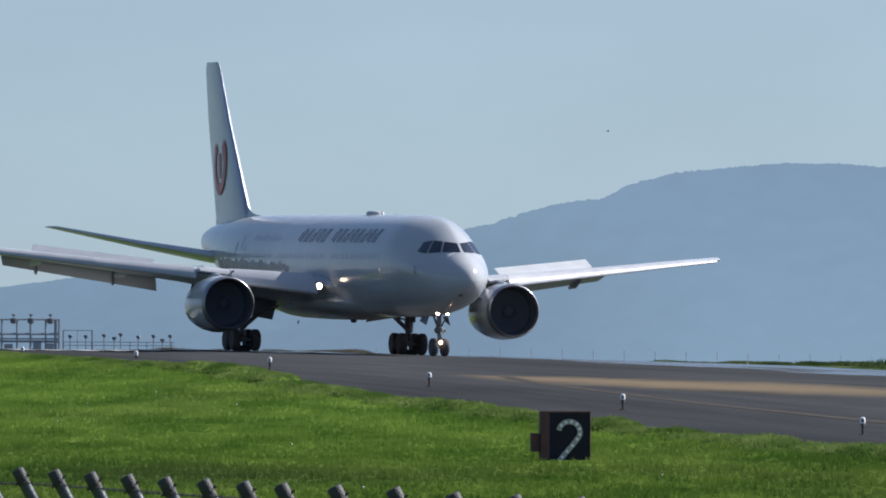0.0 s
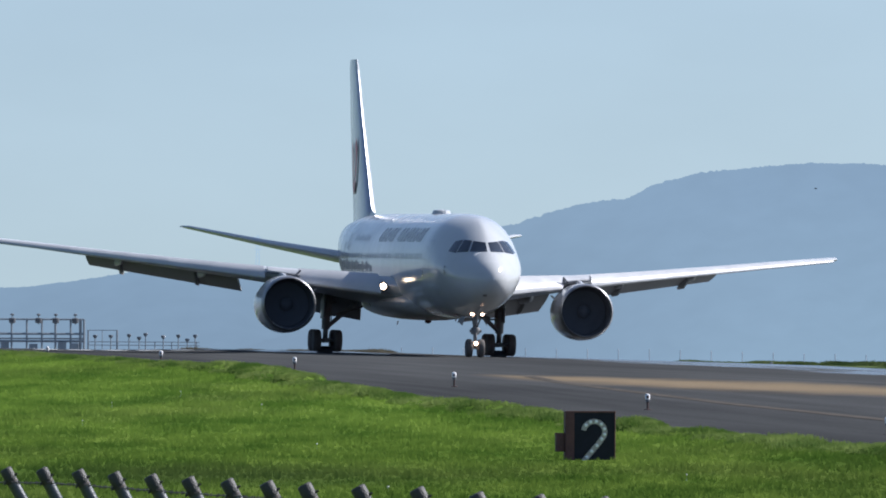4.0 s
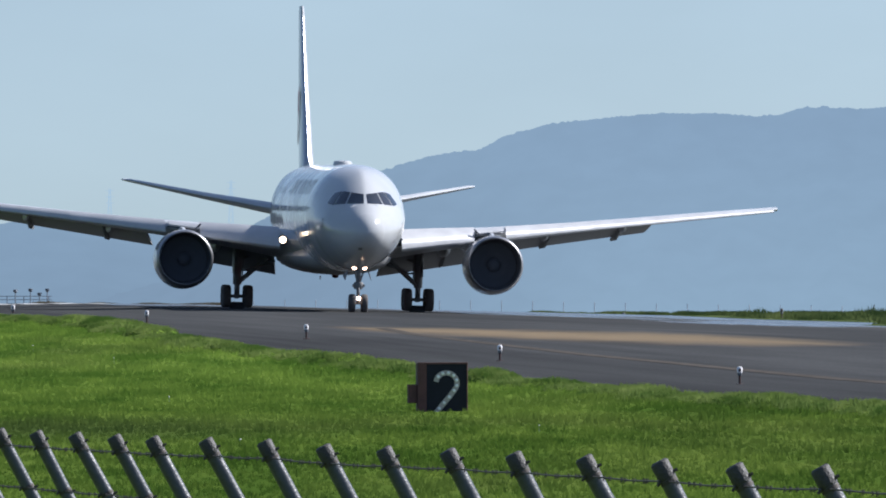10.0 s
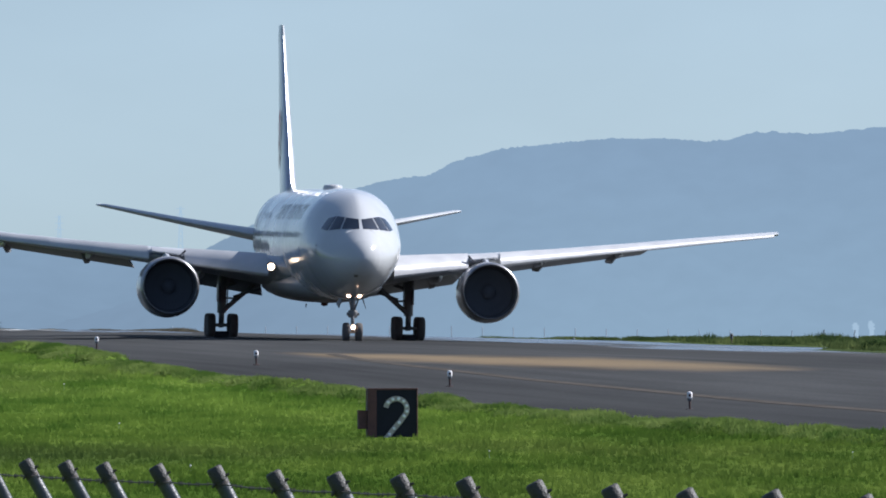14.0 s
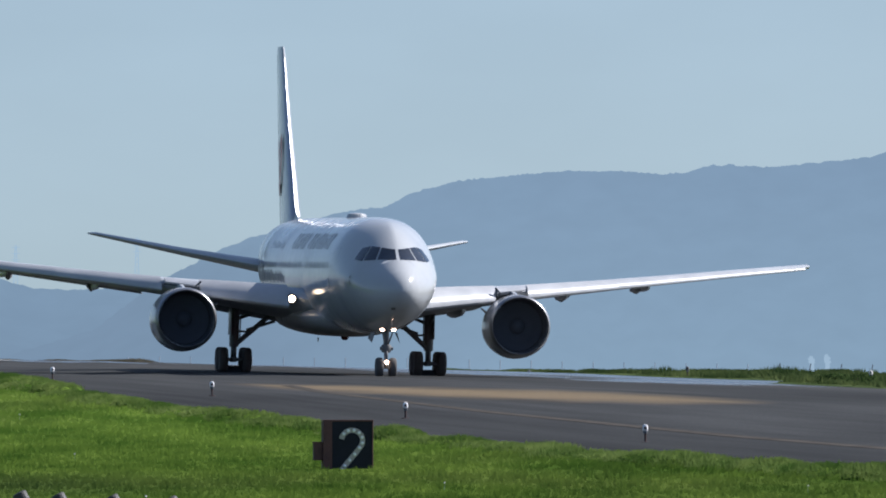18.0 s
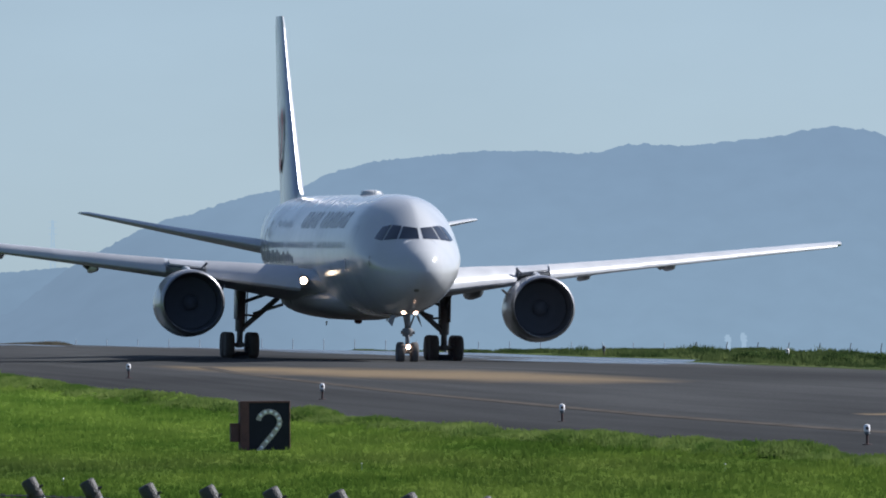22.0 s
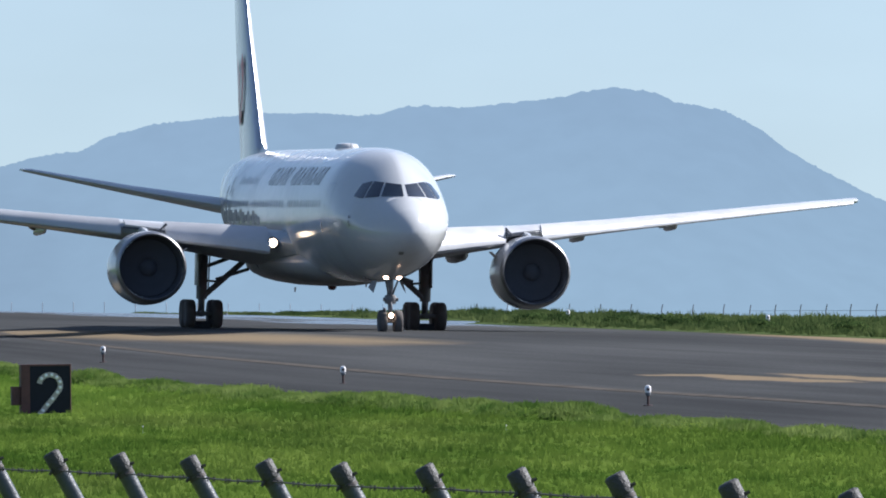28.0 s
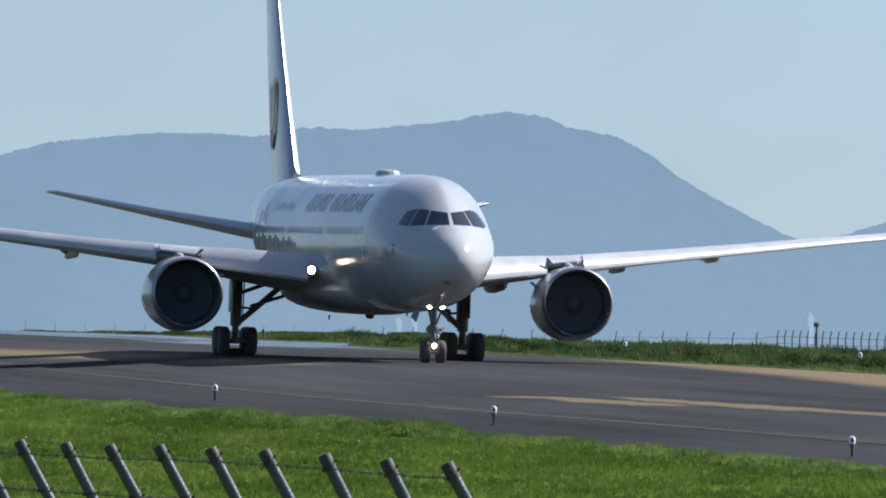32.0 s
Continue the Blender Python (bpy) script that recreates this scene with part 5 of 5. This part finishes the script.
def distant_works():
    """Pale stacks with steam and faint lattice pylons far off, haze put in as glowing colour."""
    for x, up in ((128.4, 2.3), (132.5, 2.9), (237.6, 4.5)):
        ob = new("chimney_stack")
        tagged(ob, "pale distant chimney stack with a white plume", "chimney", group="distant stacks")
        k = 4050 / 4000
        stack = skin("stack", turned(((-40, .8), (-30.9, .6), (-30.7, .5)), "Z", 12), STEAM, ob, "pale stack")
        plume = []
        for q in range(15):
            f = q / 14
            r = (.75 + .15 * math.sin(f * 2.6) + .08 * math.sin(q * 2.1 + x)) * (1 - .6 * f ** 3)
            c = (-.3 * f + .1 * math.sin(q * .9 + x), -30.9 + up * .8 * f)
            plume.append([(c[0] + math.cos(a) * r * (1 + .2 * math.sin(2 * a + q)), math.sin(a) * r, c[1]) for a in [n * math.tau / 14 for n in range(14)]])
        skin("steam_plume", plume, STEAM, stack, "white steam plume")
        ob.matrix_basis = Matrix.Translation((x * k, 4050, 6))
    for x, top in ((-80.4, .3), (-48.6, 2.4)):
        ob = new("lattice_pylon")
        tagged(ob, "faint grey lattice pylon in the haze", "pylon", group="distant pylons")
        for sx in (-1, 1):
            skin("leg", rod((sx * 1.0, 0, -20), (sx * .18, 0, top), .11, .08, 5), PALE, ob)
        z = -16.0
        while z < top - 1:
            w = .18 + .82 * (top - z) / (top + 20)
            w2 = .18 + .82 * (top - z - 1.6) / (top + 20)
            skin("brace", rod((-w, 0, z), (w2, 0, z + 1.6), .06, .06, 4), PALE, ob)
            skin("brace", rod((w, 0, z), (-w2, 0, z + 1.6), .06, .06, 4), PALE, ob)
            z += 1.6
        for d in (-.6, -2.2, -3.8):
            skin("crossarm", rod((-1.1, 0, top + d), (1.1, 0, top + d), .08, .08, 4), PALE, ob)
        ob.matrix_basis = Matrix.Translation((x * 4680 / 4000, 4680, 6)) @ Matrix.Scale(1.17, 4)


def build_bird():
    """A small dark bird with spread wings."""
    k = .55
    ob = new("bird")
    tagged(ob, "small dark bird gliding above the airfield", "bird")
    skin("body", turned([(d * k, r * k) for d, r in ((-.22, .01), (-.16, .05), (-.02, .07), (.12, .04), (.24, .015))], "Y", 8), BLACKP, ob, "dark slim body")
    for sg in (1, -1):
        skin("wing", [[(sg * x * k, y0 * k, z * k), (sg * x * k, (y0 + y1) / 2 * k, (z + .015) * k), (sg * x * k, y1 * k, z * k), (sg * x * k, (y0 + y1) / 2 * k, (z - .006) * k)] for x, y0, y1, z in ((.03, -.12, .1, .02), (.25, -.14, .06, .09), (.55, -.02, .06, .05))], BLACKP, ob, "dark wing")
    skin("tail", [[(x * k, d * k, z * k) for x, z in ((-w, 0), (w, 0), (w, .01), (-w, .01))] for w, d in ((.05, .2), (.09, .36))], BLACKP, ob, "dark tail", smooth=False)
    return ob

# ---------- assembly ----------
build_ground()
# ranges glow in haze tones that stand for the air in between
HAZE = backdrop("haze_painted_mountain", (.202, .282, .337), (.172, .24, .308), -60, 40, 1.0, (.155, .215, .272))
HAZE_FAR = backdrop("haze_painted_hill", (.15, .208, .262), (.172, .242, .305), -60, 10, 1.0)
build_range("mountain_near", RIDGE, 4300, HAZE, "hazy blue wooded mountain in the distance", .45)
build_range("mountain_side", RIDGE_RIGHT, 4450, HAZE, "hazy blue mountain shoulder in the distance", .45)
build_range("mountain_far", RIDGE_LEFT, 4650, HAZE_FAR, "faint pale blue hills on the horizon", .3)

jet = build_airliner()

for i in range(8):
    build_edge_light(Matrix.Translation(spot(i * 60, 0, runway_z(i * 60, 0) - (.3, .2, 0, 0, 0, 0, 0, 0)[i])))
for a, b in ((-60, 46.5), (0, 46.5), (60, 46.5), (120, 45.8), (180, 45.7)):
    build_edge_light(Matrix.Translation(spot(a, b, ground_z(a, b) - .05)), a < 50)
sign = build_sign()
sign.matrix_basis = Matrix.Translation((.83, 443.3, -.6)) @ pose(0, 0, 0, 0, 0, 6)
near_fence()
far_fence()
approach_lights()
# haze brightness of steam, stacks and pylons set as emission
STEAM = backdrop("glowing_steam", (.265, .35, .41), (.275, .36, .42), -40, -20, 1.0)
PALE = backdrop("glowing_haze_steel", (.27, .37, .44), (.26, .36, .44), -40, 20, 1.0)
distant_works()
bird = build_bird()


def field(a, rng):
    e = grass_edge(a)
    return e + .2 + .9 * noise.noise(Vector((a * .09, 4.2, 0))) - rng.uniform(0, 1) ** 1.1 * 48


grass("grass_field", 125000, -25, 485, field, GRASS, .17, .015, "lush green grass beside the runway, uneven at its edge")
LOBES = []
_rng = np.random.default_rng(21)
_a = -20.0
while _a < 470:
    _a += _rng.uniform(3, 11)
    LOBES.append((_a, _rng.uniform(1.8, 6), _rng.uniform(.7, 1.8), _rng.uniform(.15, .45) * lerp(_a, (70, 130), (.3, 1))))


def mound_z(a, b):
    """Height of the turf swelling over the pavement edge."""
    top = -9.0
    for c, ra, rb, h in LOBES:
        if abs(a - c) < ra:
            r = ((a - c) / ra) ** 2 + ((b - grass_edge(c) + .3) / rb) ** 2
            if r < 1:
                top = max(top, runway_z(a, grass_edge(c)) + h * math.sqrt(1 - r) - .05)
    return top


def build_mounds():
    vs, fs = [], []
    for c, ra, rb, h in LOBES:
        o, e = len(vs), grass_edge(c) - .3
        for i in range(6):
            for j in range(18):
                t, f = j * math.tau / 18, i / 5 * 1.04
                k = f * (1 + .12 * noise.noise(Vector((c, math.cos(t) * 2, math.sin(t) * 2))))
                a, b = c + ra * k * math.cos(t), e + rb * k * math.sin(t)
                x, y = world_xy(a, b)
                vs.append((x, y, runway_z(a, e) + h * math.sqrt(max(0, 1 - f * f)) - .06 - .2 * max(0, f - 1)))
        for i in range(5):
            fs += [(o + i * 18 + j, o + i * 18 + (j + 1) % 18, o + i * 18 + 18 + (j + 1) % 18, o + i * 18 + 18 + j) for j in range(18)]
    tagged(put("edge_turf", fixed(mesh_of("edge_turf", vs, fs, SOIL, True))), "low turf swellings spilling over the runway edge", "turf", kind="stuff")


build_mounds()


def lobes(a, rng):
    c, ra, rb, h = LOBES[int(rng.integers(len(LOBES)))]
    t, f = (a + 25) / 510 * math.tau, math.sqrt(rng.uniform(0, 1))
    return c + ra * f * math.cos(t), grass_edge(c) - .3 + rb * f * math.sin(t)


grass("edge_grass", 22000, -25, 485, lobes, TUFT, .15, .02, "pale tufts along the ragged runway edge", mound_z)


def bank(a, rng):
    if a < 75 and noise.noise(Vector((a * .06, 1.3, 0))) < -.25:
        return None
    return far_edge(a) + .6 + rng.uniform(0, 1) * (61 - far_edge(a))


def flowers():
    """Scattered pale flower heads standing above the grass."""
    rng = np.random.default_rng(8)
    vs, fs = [], []
    for _ in range(12):
        a = rng.uniform(190, 420)
        p = spot(a, grass_edge(a) - rng.uniform(1, 34))
        r, h = rng.uniform(.018, .03), rng.uniform(.18, .26)
        o = len(vs)
        for z, k in ((h - r, .3), (h, 1), (h + r * .7, .4)):
            vs += [(p.x + r * k * math.cos(i * math.tau / 6), p.y + r * k * math.sin(i * math.tau / 6), p.z + z) for i in range(6)]
        fs += [(o + i * 6 + j, o + i * 6 + (j + 1) % 6, o + i * 6 + 6 + (j + 1) % 6, o + i * 6 + 6 + j) for i in range(2) for j in range(6)]
        vs += [(p.x - .006, p.y, p.z - .02), (p.x + .006, p.y, p.z - .02), (p.x, p.y, p.z + h)]
        fs.append((o + 18, o + 19, o + 20))
    tagged(put("wildflowers", mesh_of("wildflowers", vs, fs, LENS)), "small white wildflowers scattered in the grass", "flowers", kind="stuff")


flowers()


LEAF = turf("shrub_leaves", (.034, .062, .02), (.085, .125, .042), 2.2, .4)


def build_bush():
    """A low shrub: a woody stem and a ragged crown of small leaves."""
    rng = np.random.default_rng(31)
    ob = new("bush")
    tagged(ob, "low dark green shrub on the far bank", "bush", group="bank shrubs")
    stem_v, stem_f = [], []
    for _ in range(7):
        t, ln = rng.uniform(0, math.tau), rng.uniform(.25, .5)
        v, f = loft(rod((0, 0, -.1), (math.cos(t) * ln, math.sin(t) * ln, rng.uniform(.25, .5)), .025, .01, 5))
        stem_f += [tuple(q + len(stem_v) for q in face) for face in f]
        stem_v += v
    put("stems", mesh_of("stems", stem_v, stem_f, POLEB), ob, "thin brown stems")
    vs, fs = [], []
    for _ in range(900):
        d = Vector(rng.normal(0, 1, 3)).normalized()
        k = rng.uniform(.45, 1) * (1 + .45 * noise.noise(d * 2.3))
        c = Vector((d.x * .95 * k, d.y * .8 * k, .34 + d.z * .4 * k))
        if c.z < -.05:
            continue
        u = Vector(rng.normal(0, 1, 3)).normalized() * rng.uniform(.05, .09)
        w = d.cross(u).normalized() * rng.uniform(.03, .05)
        o = len(vs)
        vs += [tuple(c - u), tuple(c + w), tuple(c + u), tuple(c - w)]
        fs.append((o, o + 1, o + 2, o + 3))
    put("crown", mesh_of("crown", vs, fs, LEAF), ob, "ragged dark green leaves")
    return ob


def bushes():
    first, rng = None, np.random.default_rng(4)
    spots = [spot(a, b) for a, b in ((83, 41), (88.5, 41.5), (96, 45), (108, 41), (113, 44), (121, 41.5), (139, 42), (150, 44), (164, 41.5), (185, 42), (188, 43), (203, 42), (217, 44))]
    for p in spots:
        m = Matrix.Translation(p - Vector((0, 0, .22))) @ pose(0, 0, 0, 0, 0, rng.uniform(0, 360))
        if first is None:
            first = build_bush()
            first.matrix_basis = m
        else:
            copy_thing(first, m)


bushes()
DRY = turf("dry_verge_grass", (.14, .125, .085), (.2, .175, .125), .6, .4)


def verge_top(x):
    return -.68 + .03 * noise.noise(Vector((x * .3, 3.7, 0))) + lerp(x, (-26, -22, -11, -6), (-.5, 0, 0, -.6))


def dry_verge():
    """A low dry bank across the runway end."""
    rings = []
    for i in range(60):
        x = -26 + 20 * i / 59
        t = verge_top(x)
        rings.append([(x, 888, -2.2), (x, 891, t - .12), (x, 893, t), (x, 895, t - .1), (x, 899, -2.2)])
    tagged(skin("dry_bank", rings, DRY), "low bank of dry brown grass beyond the runway end", "bank", kind="structure")


dry_verge()


def verge(a, rng):
    x = -25.5 + 19 * (a + 25) / 510
    return plan_of(x, 891 + rng.uniform(0, 4))


def verge_z(a, b):
    return verge_top(world_xy(a, b)[0]) - .08


grass("verge_grass", 2600, -25, 485, verge, DRY, .16, .04, "dry brown grass on the low bank", verge_z, .9)


def end_strip(a, rng):
    b = 7.5 + 27 * (a + 25) / 510
    if noise.noise(Vector((b * .33, 7.7, 0))) < -.38:
        return None
    y = 893 + rng.uniform(0, 5)
    return plan_of(b / 1000 * y, y)


grass("end_grass", 5000, -25, 485, end_strip, WEED, .2, .05, "rough grass under the fence beyond the runway end", lambda a, b: -1.4)
grass("bank_grass", 17000, -33, 270, bank, WEED, .22, .042, "rough dark green grass on the far bank", None, 1.9)


def motions():
    rows = [(t, pose(x, y, z, 0, 1.27, turn)) for t, x, y, z, turn in JET]
    walk(jet, rows)
    for fl, base in MOVERS["flap"]:
        walk(fl, [(t, base @ pose(0, .3 * k, -.08 * k, -30 * k)) for t, k in ((0, 1), (9, 1), (11, .9), (14, .68), (19, .32), (22, .1), (24, 0), (32, 0))])
    for sp, base, up in MOVERS["spoiler"]:
        walk(sp, [(t, base @ pose(0, 0, 0, up * k)) for t, k in ((0, 1), (.25, 1), (.5, .55), (.8, 0), (32, 0))])
    for ob, at in MOVERS["shield"]:
        walk(ob, [(t, Matrix.Translation(at) @ pose(0, 0, 0, 0, 0, turn)) for t, turn in ((0, 0), (.8, 0), (.87, 80), (.93, 140), (1, 160), (1.07, 220), (1.13, 290), (1.2, 360), (32, 360))])
    walk(bird, [(t, pose(x, y, z, 0, 8, turn)) for t, x, y, z, turn in ((0, 5.3, 1200.0, 14.4, 100), (1, 9.5, 1200.0, 15.3, 100), (2, 14.1, 1200.0, 15.2, 100), (3, 19.3, 1200.0, 14.0, 100), (6, 19.9, 1200.0, 2.8, -60), (9, 5.0, 1200.0, 3.8, -100), (13, -28.8, 1200.0, -0.4, -100), (17, -70, 1180, -4, -100), (32, -150, 1100, -3, -100))])
    way, last, steps = 0.0, None, [(0.0, 0.0)]
    fine = [(t, lerp(t, [r[0] for r in JET], [r[1] for r in JET]), lerp(t, [r[0] for r in JET], [r[2] for r in JET])) for t in [i / 30 for i in range(961)]]
    for p, q in zip(fine, fine[1:]):
        way += math.hypot(q[1] - p[1], q[2] - p[2])
        steps.append((q[0], way))
    for ob, at, radius in MOVERS["wheel"]:
        walk(ob, [(t, Matrix.Translation(at) @ pose(0, 0, 0, math.degrees(d / radius) % 360)) for t, d in steps])


motions()
